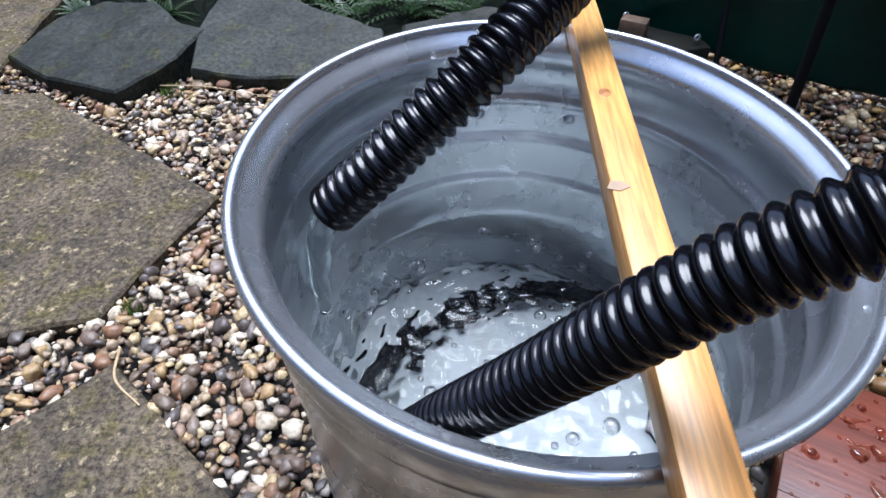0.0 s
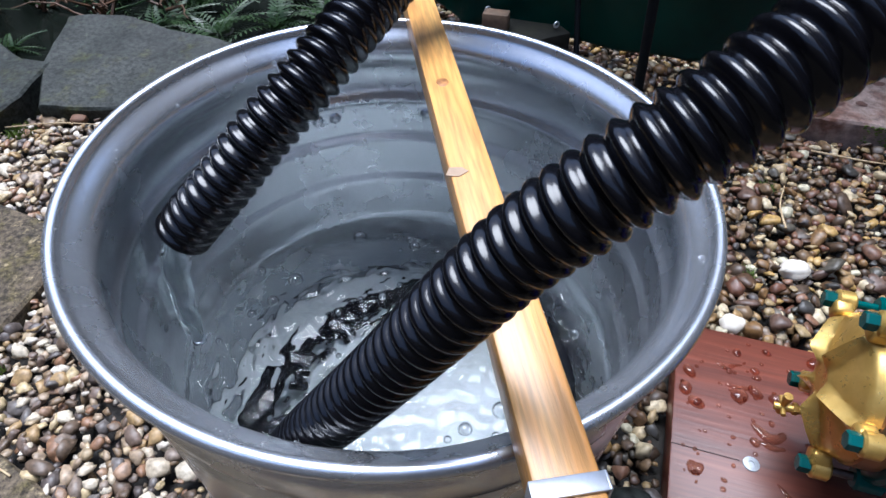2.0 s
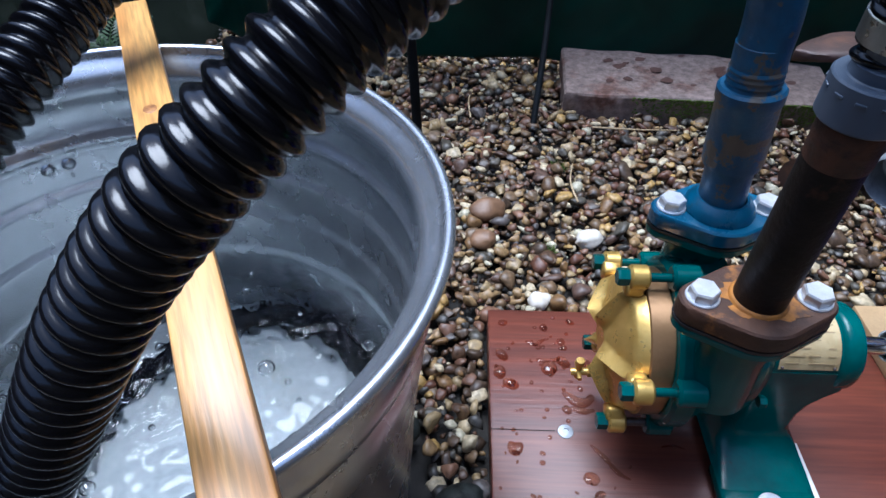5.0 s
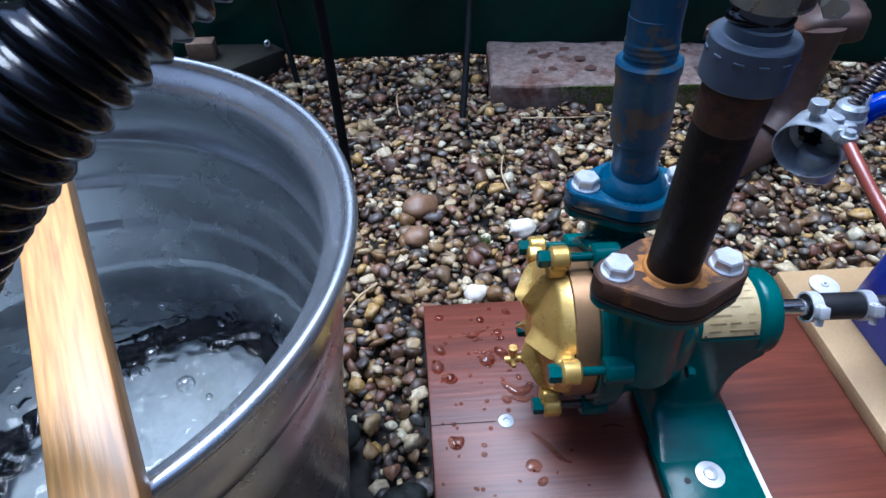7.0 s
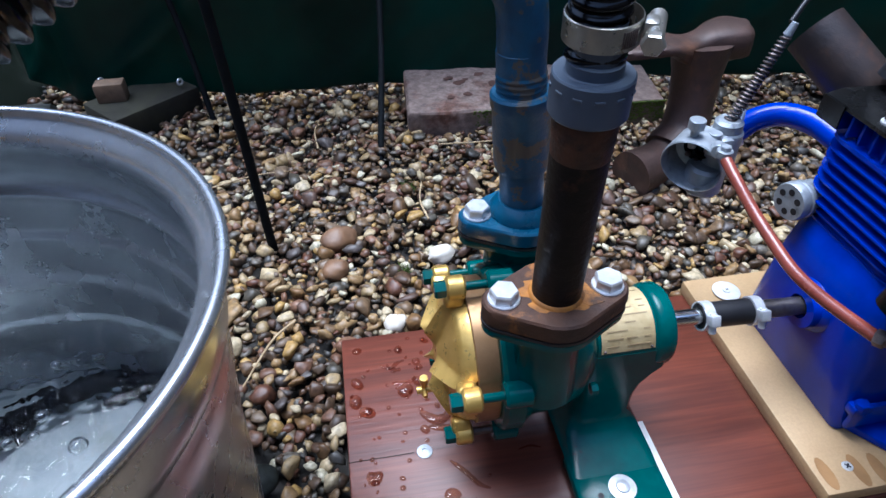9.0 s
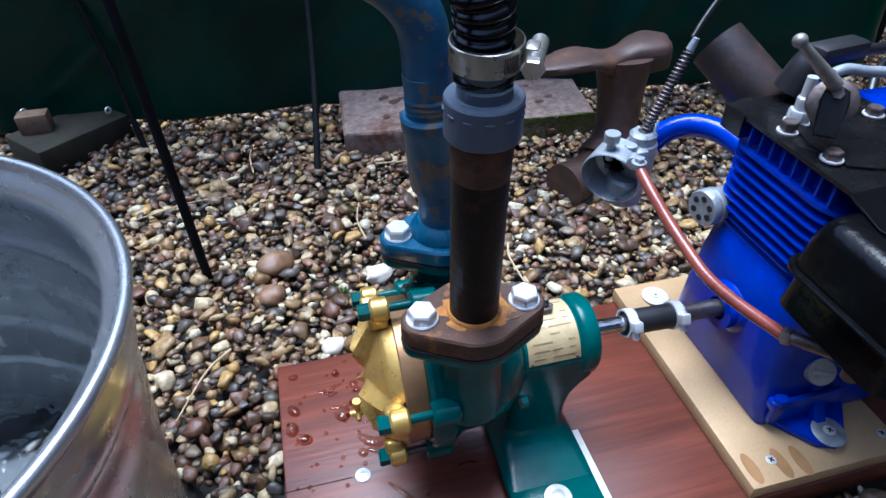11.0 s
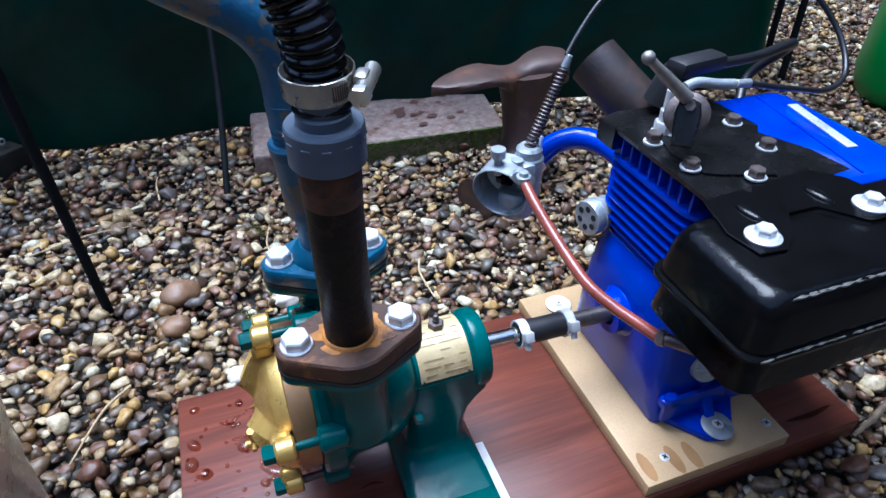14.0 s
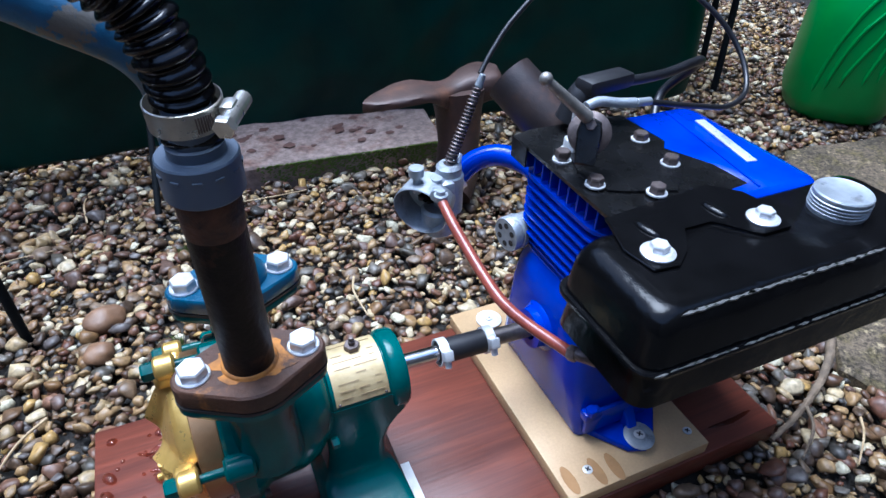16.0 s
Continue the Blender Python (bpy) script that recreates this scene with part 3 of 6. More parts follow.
# unseen walls added round the yard to block low sky and darken reflections
WALL = mat("dull brown light blocker", (0.07, 0.06, 0.055), (0.045, 0.04, 0.038), 0.85, 0, 8, 0.5, 60)
SKY_SCREEN = mat("dark sky screen", (0.06, 0.045, 0.032), (0.035, 0.027, 0.02), 0.8, 0, 6, 0.4, 60, stretch=(6, 6, 0.6))
for name, c, sz, mt, lab in (("unseen_wall_south", (0.3, -2.1, 1.45), (9.0, 0.24, 2.9), WALL, "added dark wall out of view, cutting off low sky"), ("unseen_wall_west", (-3.1, 1.0, 1.6), (0.08, 6.0, 3.2), SKY_SCREEN, "added dark screen wall out of view"), ("unseen_wall_east", (3.6, 1.0, 3.2), (0.08, 6.0, 6.4), SKY_SCREEN, "added dark screen wall out of view"), ("unseen_wall_north", (0.3, 3.2, 1.1), (7.0, 0.08, 2.2), SKY_SCREEN, "added dark screen wall out of view")):
    bm = box(bmesh.new(), c, sz, 0.004)
    tagged(part(name, bm, mt), lab, "wall", kind="structure")

# ---- tarpaulin over a frame ----
TB = [(0.25, 1.55), (0.315, 1.40), (0.36, 1.345), (0.60, 1.225), (0.85, 1.135), (1.15, 0.97), (1.48, 0.78), (1.82, 0.585), (1.93, 0.70), (2.05, 0.92)]


def tarp_sheet():
    path = spline([(x, y, 0) for x, y in TB], 0.012)
    b = bmesh.new()
    rows = []
    for j in range(40):
        z = 0.022 + 0.92 * (j / 39) ** 1.4
        row = []
        for i, p in enumerate(path):
            d = (path[min(i + 1, len(path) - 1)] - path[max(i - 1, 0)]).normalized()
            nrm = Vector((d.y, -d.x, 0))
            s = i * 0.012
            w = 0.016 * noise.noise(Vector((s * 4, z * 2.0, 0))) + 0.012 * noise.noise(Vector((s * 11, z * 4, 3))) + 0.022 * noise.noise(Vector((s * 1.6 + z * 2.5, z * 3, 7))) + 0.010 * (1 - abs(noise.noise(Vector((s * 5 - z * 6, z * 2 + s, 17))))) ** 6
            row.append(b.verts.new(p + nrm * (w + 0.03 * max(0, 0.9 - z)) + Vector((0, 0, z + 0.012 * noise.noise(Vector((s * 3, 1, 1))) * (1 - j / 39)))))
        rows.append(row)
    for a, c in zip(rows[:-1], rows[1:]):
        for i in range(len(a) - 1):
            b.faces.new((a[i], a[i + 1], c[i + 1], c[i]))
    bmesh.ops.solidify(b, geom=b.faces[:], thickness=0.0012)
    return b


tarp = tagged(part("tarpaulin", tarp_sheet(), TARP, sharp=80), "dark green tarpaulin hanging in folds to the gravel", "tarpaulin")
for s, (x, y, z) in enumerate([(0.345, 1.343, 0.065), (0.47, 1.272, 0.06)]):
    b = bmesh.new()
    m = Matrix.Translation((x, y - 0.03, z)) @ pose(0, 0, 0, 90, 0, 25)
    lathe(b, [(0.005 + 0.002 * math.cos(t), 0.002 * math.sin(t)) for t in [k * math.pi / 4 for k in range(8)]], m, 18, True)
    part("eyelet", b, ZINC, tarp, "metal eyelet")
b = bmesh.new()
box(b, (0, 0, 0), (0.17, 0.11, 0.065), 0.004, Matrix.Translation((0.40, 1.255, 0.015)) @ pose(0, 0, 0, 0, 0, 20))
tagged(part("timber_block", b, TIMBER_DARK), "mossy damp timber block under the tarpaulin", "timber block")
b = bmesh.new()
box(b, (0, 0, 0), (0.05, 0.03, 0.035), 0.003, Matrix.Translation((0.355, 1.262, 0.064)) @ pose(0, 0, 0, 0, 0, -20))
tagged(part("wood_offcut", b, mat("dull sawn wood", (0.20, 0.13, 0.08), (0.12, 0.08, 0.05), 0.7, 0, 60, 0.3)), "small sawn timber offcut on a block", "wood offcut")

# thin stakes pushed into the gravel
for p0, p1, r in [((0.467, 0.757, -0.015), (0.440, 0.815, 0.75), 0.0062), ((0.4995, 1.162, -0.015), (0.472, 1.278, 0.34), 0.0055), ((0.697, 0.880, -0.015), (0.838, 1.128, 0.30), 0.0055), ((1.92, 0.52, -0.015), (1.97, 0.56, 0.6), 0.008), ((2.06, 0.62, -0.015), (2.10, 0.66, 0.6), 0.008)]:
    b = bmesh.new()
    P = spline([p0, Vector(p0).lerp(Vector(p1), 0.5) + Vector((0.008, 0.004, 0)), p1], 0.03)
    tube(b, P, r, 12)
    tagged(part("stake", b, HAZE_ROD), "thin dark metal stake pushed into gravel", "stake", "stakes")

# ---- the steel tub ----
AX = Vector((0.04, -0.04, 1)).normalized()
RIM = Vector((0.1696, 0.4125, 0.3494))
TUB = Matrix.Translation(RIM - AX * 0.352) @ AX.to_track_quat("Z", "Y").to_matrix().to_4x4()
tub = empty("steel_tub", TUB, "round galvanised steel tub half full of water", "tub")
prof = [(0.0, 0.014), (0.160, 0.014), (0.1685, 0.016), (0.1712, 0.023), (0.1730, 0.05)]
for k in range(1, 60):
    z = 0.05 + 0.004 * k
    if z > 0.2745:
        break
    rr = 0.1730
    for c, w, h in ((0.150, 0.0025, 0.0016), (0.199, 0.0018, 0.0034), (0.2445, 0.0018, 0.0040)):
        rr += h * 0.5 * (1 + math.tanh((z - c) / w))
    prof.append((rr + 0.004 * (z - 0.05), z))
prof += [(0.1836, 0.2775), (0.1818, 0.2800), (0.1812, 0.2825), (0.1822, 0.2850), (0.1845, 0.2880), (0.1862, 0.2930), (0.1868, 0.3000), (0.1866, 0.3070), (0.1852, 0.3140), (0.1826, 0.3190), (0.1802, 0.3228), (0.1792, 0.3265), (0.1791, 0.3300), (0.1798, 0.3335), (0.1814, 0.3368), (0.1840, 0.3398), (0.1875, 0.3428), (0.1905, 0.3455), (0.1928, 0.3480)]
bead = [(0.1965 + 0.0040 * math.cos(a), 0.3488 + 0.0040 * math.sin(a)) for a in [math.radians(150 - 30 * k) for k in range(11)]]
outer = [(0.1945, 0.343), (0.1925, 0.335), (0.1880, 0.329), (0.1875, 0.325), (0.1905, 0.318), (0.1915, 0.306), (0.1905, 0.297), (0.1860, 0.290), (0.1850, 0.284), (0.1862, 0.277), (0.186, 0.246), (0.1835, 0.240), (0.1830, 0.202), (0.1808, 0.196), (0.180, 0.10), (0.178, 0.03), (0.177, 0.004), (0.172, 0.0), (0.0, 0.0)]
bm = lathe(bmesh.new(), prof + bead + outer, None, 128)
part("body", bm, STEEL_TUB, tub, sharp=60)
TUB_FLOOR = mat("chalky zinc floor", (0.29, 0.31, 0.32), (0.19, 0.21, 0.22), 0.6, 0.1, 22, 0.15, 120, spot=(0.22, 0.23, 0.22), spot_scale=16, spot_at=(0.56, 0.74))
bm = lathe(bmesh.new(), [(0.1695, 0.0225), (0.1680, 0.0195), (0.166, 0.0182), (0.0, 0.0180)], None, 96)
part("bottom", bm, TUB_FLOOR, tub, "dull chalky grey bottom")


def on_wall(world_point, r):
    q = TUB.inverted() @ Vector(world_point)
    a = math.atan2(q.y, q.x)
    return a, q.z


for ang in (0, -0.085, 0.46, 3.6, 3.7, 4.4):
    a = on_wall((0.112, 0.59, 0.275), 0)[0] - ang
    zz = on_wall((0.112, 0.59, 0.275), 0)[1]
    b = bmesh.new()
    m = Matrix.Rotation(a, 4, "Z") @ Matrix.Translation((0.1832, 0, zz)) @ pose(0, 0, 0, 0, -90, 0)
    lathe(b, [(0.0058, -0.002), (0.0056, 0.0006), (0.0045, 0.002), (0.0025, 0.0029), (0, 0.0032)], m, 16)
    part("rivet", b, STEEL_TUB, tub)

# water surface, with ripples from the outflow
WZ = 0.157
wc = RIM - AX * ((RIM.z - WZ) / AX.z)
bm = bmesh.new()
N, R = 150, 0.1756
rings = [[bm.verts.new((wc.x, wc.y, WZ))]]
src = Vector((-0.005, 0.40))
for i in range(1, N + 1):
    r = R * i / N
    ring = []
    for k in range(220):
        a = 2 * math.pi * k / 220
        x, y = wc.x + r * math.cos(a), wc.y + r * math.sin(a)
        d = math.hypot(x - src.x, y - src.y)
        e = 0.0009 + 0.0034 * math.exp(-(d / 0.15) ** 2) + 0.0016 * math.exp(-((x - 0.30) ** 2 + (y - 0.47) ** 2) / 0.003) + 0.0013 * max(0.0, min(1.0, (0.40 - y) / 0.08))
        h = e * (0.9 * noise.noise(Vector((x * 45, y * 45, 2))) + 0.55 * noise.noise(Vector((x * 95, y * 95, 5))) + 0.35 * math.sin(d * 330) * math.exp(-d / 0.12) + 0.25 * noise.noise(Vector((x * 190, y * 190, 9))))
        ring.append(bm.verts.new((x, y, WZ + h * min(1.0, (R - r) / 0.01 + 0.1) + 0.0006 * math.exp(-(R - r) / 0.0015))))
    rings.append(ring)
for k in range(220):
    bm.faces.new((rings[0][0], rings[1][k], rings[1][(k + 1) % 220]))
for a, c in zip(rings[1:-1], rings[2:]):
    for k in range(220):
        j = (k + 1) % 220
        bm.faces.new((a[k], c[k], c[j], a[j]))
water = tagged(part("water", bm, WATER, sharp=180), "clear rippling water with bubbles in the tub", "water", kind="structure")
water.visible_shadow = False
for i in range(46):
    a, q = rng.uniform(0, 6.28), R * math.sqrt(rng.uniform(0.02, 0.93))
    r = rng.choice([0.002, 0.0025, 0.003, 0.004, 0.0055, 0.007])
    m = Matrix.Translation((wc.x + q * math.cos(a), wc.y + q * math.sin(a), WZ + 0.0012))
    b = lathe(bmesh.new(), [(r * 1.02, -0.0006)] + [(r * math.cos(t), r * 0.85 * math.sin(t)) for t in [0.1, 0.4, 0.75, 1.1, 1.4]] + [(0, r * 0.85)], m, 18)
    bmesh.ops.solidify(b, geom=b.faces[:], thickness=0.00025)
    ob = tagged(part("bubble", b, DROPLET), "clear air bubble floating on the water", "bubble", "bubbles")
    ob.visible_shadow = False


# splashes on the inside of the rim
for i in range(70):
    a, z = rng.uniform(0, 6.28), rng.choice([rng.uniform(0.29, 0.345), rng.uniform(0.19, 0.33)])
    rr = float(np.interp(z, [p[1] for p in prof[3:]], [p[0] for p in prof[3:]]))
    r = rng.uniform(0.0009, 0.0024)
    m = TUB @ Matrix.Rotation(a, 4, "Z") @ Matrix.Translation((rr - 0.0003, 0, z)) @ pose(0, 0, 0, 0, -90, 0) @ Matrix.Diagonal((1.25, 0.9, 1, 1))
    d = lathe(bmesh.new(), [(r, -0.0008), (r * 0.96, r * 0.25), (r * 0.7, r * 0.5), (0, r * 0.62)], m, 12)
    ob = tagged(part("water_drop", d, DROPLET, sharp=180), "clear water drop on the tub wall", "water drop", "splashes in the tub")
    ob.visible_shadow = False


# ---- hoses ----
PITCH = 0.0073


def ribbed(name, pts, label, r_in=0.0162, r_out=0.0196, seg=28, per=8, pitch=PITCH, power=0.75):
    path = spline(pts, pitch / per)
    b = bmesh.new()

    def rad(i):
        s = abs(math.sin(math.pi * i / per + 0.2))
        return r_in + (r_out - r_in) * s ** power

    tube(b, path, rad, seg, cap=False)
    th = empty(name, Matrix(), label, "hose")
    part("corrugated_wall", b, RUBBER, th, sharp=180)
    b = tube(bmesh.new(), path[per // 2:-(per // 2):4], r_in - 0.0012, 20, cap=False)
    part("smooth_bore", b, RUBBER_MATT, th)
    for p, q in ((path[0], path[3]), (path[-1], path[-4])):
        m = frame_to(p, q)[0]
        b = lathe(bmesh.new(), [(r_in - 0.0016, -0.0004), (r_in + 0.0006, -0.0004), (r_in + 0.0008, 0.0008), (r_in - 0.0016, 0.0012)], m, 28, True)
        part("cut_end", b, RUBBER, th)
    return th


SUCTION = [(0.543, 0.2765, 0.436), (0.543, 0.278, 0.457), (0.539, 0.276, 0.481), (0.529, 0.281, 0.508), (0.503, 0.286, 0.531), (0.460, 0.286, 0.545), (0.412, 0.282, 0.548), (0.368, 0.272, 0.541), (0.333, 0.258, 0.527), (0.303, 0.246, 0.514),
           (0.278, 0.237, 0.501), (0.256, 0.232, 0.486), (0.235, 0.232, 0.468), (0.214, 0.236, 0.443), (0.193, 0.239, 0.413), (0.160, 0.249, 0.357), (0.122, 0.263, 0.293), (0.090, 0.285, 0.225), (0.056, 0.320, 0.155), (0.034, 0.370, 0.090), (0.036, 0.423, 0.052), (0.070, 0.484, 0.040), (0.121, 0.529, 0.037), (0.180, 0.552, 0.037), (0.243, 0.550, 0.037), (0.288, 0.511, 0.037), (0.310, 0.455, 0.037), (0.304, 0.395, 0.037)]
ribbed("suction_hose", SUCTION, "black corrugated plastic suction hose arching into the tub", 0.0126, 0.0158, power=1.25)
DELIVERY = [(0.013, 0.434, 0.281), (0.032, 0.435, 0.302), (0.049, 0.437, 0.319), (0.080, 0.446, 0.351), (0.110, 0.460, 0.377), (0.136, 0.484, 0.397), (0.160, 0.516, 0.411), (0.20, 0.562, 0.437), (0.26, 0.60, 0.478), (0.335, 0.595, 0.525), (0.41, 0.535, 0.555), (0.465, 0.472, 0.556)]
ribbed("delivery_hose", DELIVERY, "black corrugated plastic hose pouring into the tub", 0.0156, 0.0208, pitch=0.0100, power=0.9)
# water running out of the delivery hose
b = bmesh.new()
P = spline([(0.019, 0.434, 0.287), (0.004, 0.432, 0.262), (-0.003, 0.430, 0.225), (-0.005, 0.428, 0.165)], 0.004)
tube(b, P, lambda i: 0.0125 * (1 - 0.6 * i / len(P)) + 0.0012 * noise.noise(Vector((i * 0.35, 0, 0))), 14)
for v in b.verts:
    v.co += Vector((noise.noise(v.co * 55), noise.noise(v.co * 55 + Vector((5, 0, 0))), 0)) * 0.0022
ob = tagged(part("pouring_water", b, WATER, sharp=180), "clear water pouring out of a hose", "water")
ob.visible_shadow = False

# ---- timber bar across the tub ----
BAR0, BAR1 = Vector((0.1885, 0.662, 0.3535)), Vector((0.2320, 0.150, 0.3525))
bd = (BAR0 - BAR1)
bar_m = Matrix.Translation(BAR1) @ pose(0, 0, 0, 0, 0, math.degrees(math.atan2(-bd.x, bd.y)))
bar = empty("timber_bar", bar_m, "varnished pine bar lying across the tub", "timber bar")
b = bmesh.new()
g = box(b, (0, bd.length / 2, 0.0098), (0.0248, bd.length, 0.0196), 0.0014)
part("beam", b, PINE, bar)
q = bar_m.inverted() @ Vector((0.203, 0.472, 0.372))
b = bmesh.new()
lathe(b, [(0, 0.0006), (0.003, 0.0006), (0.0062, 0.0003), (0.0068, 0)], Matrix.Translation((q.x, q.y, 0.0196)) @ Matrix.Diagonal((0.62, 0.85, 0.5, 1)), 20)
part("knot", b, mat("pine knot", (0.40, 0.18, 0.05), (0.17, 0.065, 0.02), 0.42, 0, 260, stretch=(1, 1, 1)), bar, "dark round knot")
q = bar_m.inverted() @ Vector((0.204, 0.372, 0.372))
b = bmesh.new()
slab(b, [(-0.006, -0.003), (0.001, -0.005), (0.007, -0.001), (0.004, 0.003), (-0.003, 0.004)], 0, 0.0005, 0, Matrix.Translation((q.x, q.y, 0.0196)))
part("dent", b, mat("bruised wood", (0.36, 0.25, 0.16), None, 0.6), bar, "small grey bruise")
b = bmesh.new()
for c, s in (((0, 0, 0.0206), (0.0286, 0.0075, 0.0016)), ((0.0135, 0, 0.0092), (0.0016, 0.0075, 0.0245)), ((-0.0135, 0, 0.0092), (0.0016, 0.0075, 0.0245)), ((0, 0, -0.0022), (0.0286, 0.0075, 0.0016))):
    box(b, (c[0], c[1] + 0.040, c[2]), s, 0.0007)
strap = tagged(part("steel_strap", b, STRAP_STEEL), "grey steel strap round the bar end", "strap")
strap.matrix_world = bar_m

# ---- base board, pump and engine stand in one frame ----
RIG = pose(0.468, 0.523, 0, 0, 0, math.degrees(math.atan2(-0.370, 0.929)))
board = empty("base_board", RIG, "wet reddish hardwood board with screws and water drops", "board")
b = bmesh.new()
box(b, (0.3385, -0.135, 0.020), (0.677, 0.27, 0.032), 0.0018)
part("plank", b, MAHOGANY, board)
b = bmesh.new()
box(b, (0.031, -0.1545, 0.0361), (0.062, 0.0007, 0.0005), 0)
part("crack", b, mat("dark split", (0.02, 0.008, 0.005), None, 0.9), board, "thin dark split")
for a, c, r in ((0.072, -0.155, 0.0075),):
    b = lathe(bmesh.new(), [(r, 0), (r * 0.97, 0.0008), (0.003, 0.0012), (0.0028, 0.0002), (0, 0.0002)], Matrix.Translation((a, c, 0.0361)), 20)
    part("screw_washer", b, ALLOY, board, "white washer")
for i in range(80):
    a, c = rng.uniform(0.005, 0.27), rng.uniform(-0.262, -0.008)
    if a > 0.14 and c > -0.24:
        a = rng.uniform(0.005, 0.11)
    r = rng.choice([0.0018, 0.0022, 0.0026, 0.0026, 0.003, 0.004, 0.0055, 0.009])
    m = Matrix.Translation((a, c, 0.036)) @ pose(0, 0, 0, 0, 0, rng.uniform(0, 180)) @ Matrix.Diagonal((1, rng.uniform(0.55, 1.0), 1, 1))
    d = lathe(bmesh.new(), [(r, -0.0001), (r * 0.96, r * 0.22), (r * 0.7, r * 0.42), (0, r * 0.52)], m, 14)
    for v in d.verts:
        v.co.x += 0.1 * r * noise.noise(v.co * 400)
        v.co.y += 0.1 * r * noise.noise(v.co * 400 + Vector((7, 0, 0)))
    ob = tagged(part("water_drop", d, WOOD_DROP, sharp=180), "clear water drop on the board", "water drop", "water drops")
    ob.matrix_world = RIG
    ob.visible_shadow = False
for k, (pts, r) in enumerate((([(0.040, -0.045), (0.050, -0.050), (0.058, -0.044), (0.066, -0.041)], 0.0026), ([(0.050, -0.070), (0.062, -0.072), (0.076, -0.068)], 0.0034), ([(0.074, -0.110), (0.088, -0.122), (0.098, -0.120), (0.104, -0.112)], 0.0058),
                               ([(0.080, -0.128), (0.092, -0.132), (0.104, -0.130)], 0.0036), ([(0.094, -0.168), (0.106, -0.182), (0.116, -0.196), (0.126, -0.202)], 0.0028), ([(0.016, -0.176), (0.024, -0.174), (0.031, -0.176)], 0.0078), ([(0.084, -0.205), (0.090, -0.202), (0.097, -0.207)], 0.0066),
                               ([(0.160, -0.168), (0.172, -0.166), (0.183, -0.170)], 0.0012), ([(0.60, -0.246), (0.63, -0.248), (0.66, -0.245)], 0.003))):
    P = spline([(x, y, 0) for x, y in pts], 0.0012)
    n = len(P)
    d = tube(bmesh.new(), P, lambda i: r * (0.25 + 0.75 * math.sin(math.pi * (i + 0.5) / n) ** 0.6) * (1 + 0.35 * noise.noise(Vector((i * 0.22, k * 5.0, 0)))), 14)
    for v in d.verts:
        v.co.z = 0.0359 + max(0.0, v.co.z) * 0.45
    ob = tagged(part("water_run", d, WOOD_DROP, sharp=180), "clear run of spilt water on the board", "water", "water drops")
    ob.matrix_world = RIG
    ob.visible_shadow = False
ply = empty("fibreboard_packer", RIG, "pale fibreboard packing board under the engine", "board")
b = bmesh.new()
box(b, (0.4915, -0.131, 0.0445), (0.167, 0.274, 0.0165), 0.0012)
part("sheet", b, PLY, ply)


def cross_screw(a, c, z, parent, r=0.0042):
    b = lathe(bmesh.new(), [(r, 0), (r * 0.96, 0.0007), (r * 0.5, 0.0012), (0, 0.0012)], Matrix.Translation((a, c, z)), 20)
    s = part("screw", b, SCREW, parent, "zinc cross-head screw")
    b = bmesh.new()
    for w in (45, 135):
        box(b, (0, 0, 0), (r * 1.1, r * 0.28, 0.0004), 0, Matrix.Translation((a, c, z + 0.0012)) @ pose(0, 0, 0, 0, 0, w))
    part("cross_slot", b, RUBBER_MATT, s)


cross_screw(0.4415, -0.246, 0.0527, ply, 0.0050)
cross_screw(0.5635, -0.248, 0.0527, ply, 0.0048)
for k, (a, c) in enumerate(((0.419, -0.246), (0.449, -0.248), (0.468, -0.250))):
    b = bmesh.new()
    slab(b, [(a + 0.006 * math.cos(t), c - 0.004 + 0.017 * math.sin(t) * (1 if math.sin(t) > 0 else 0.9)) for t in [i * 0.449 for i in range(14)]], 0.0527, 0.053)
    part("oil_stain", b, mat("damp stain", (0.38, 0.21, 0.085), None, 0.35), ply, "damp brown stain")

# ---- pump ----
def loft(sections):
    """A solid through plan outlines (z, a0, a1, b0, b1, corner) of rounded rectangles."""
    b = bmesh.new()
    rings = []
    for z, a0, a1, b0, b1, c in sections:
        r = []
        for cx, cy, t0 in ((a1 - c, b1 - c, 0), (a0 + c, b1 - c, 90), (a0 + c, b0 + c, 180), (a1 - c, b0 + c, 270)):
            for k in range(6):
                t = radians(t0 + 18 * k)
                r.append(b.verts.new((cx + c * math.cos(t), cy + c * math.sin(t), z)))
        rings.append(r)
    n = len(rings[0])
    for p, q in zip(rings[:-1], rings[1:]):
        for i in range(n):
            j = (i + 1) % n
            b.faces.new((p[i], p[j], q[j], q[i]))
    b.faces.new(rings[0][::-1])
    b.faces.new(rings[-1])
    return b


pump = empty("water_pump", RIG, "green painted centrifugal pump with a gold end cover", "pump")
PB, PZ = -0.138, 0.157
XM = Matrix.Translation((0, PB, PZ)) @ pose(0, 0, 0, 0, 90, 0)          # z of this frame runs along the shaft
bm = lathe(bmesh.new(), [(0, 0.130), (0.068, 0.130), (0.071, 0.133), (0.071, 0.147), (0.067, 0.151), (0.062, 0.158), (0.060, 0.185), (0.054, 0.200), (0.042, 0.212), (0.034, 0.218), (0, 0.218)], XM, 64)
body = part("casing", bm, GREEN, pump)
bm = bmesh.new()
for sg in (-1, 1):
    c = PB + sg * 0.052
    lathe(bm, [(0.026, 0.165), (0.024, 0.215), (0.027, 0.240), (0.034, 0.247), (0.034, 0.250)], Matrix.Translation((0.163, c, 0)), 32)
    box(bm, (0.163, PB + sg * 0.03, 0.185), (0.05, 0.05, 0.07), 0.012)
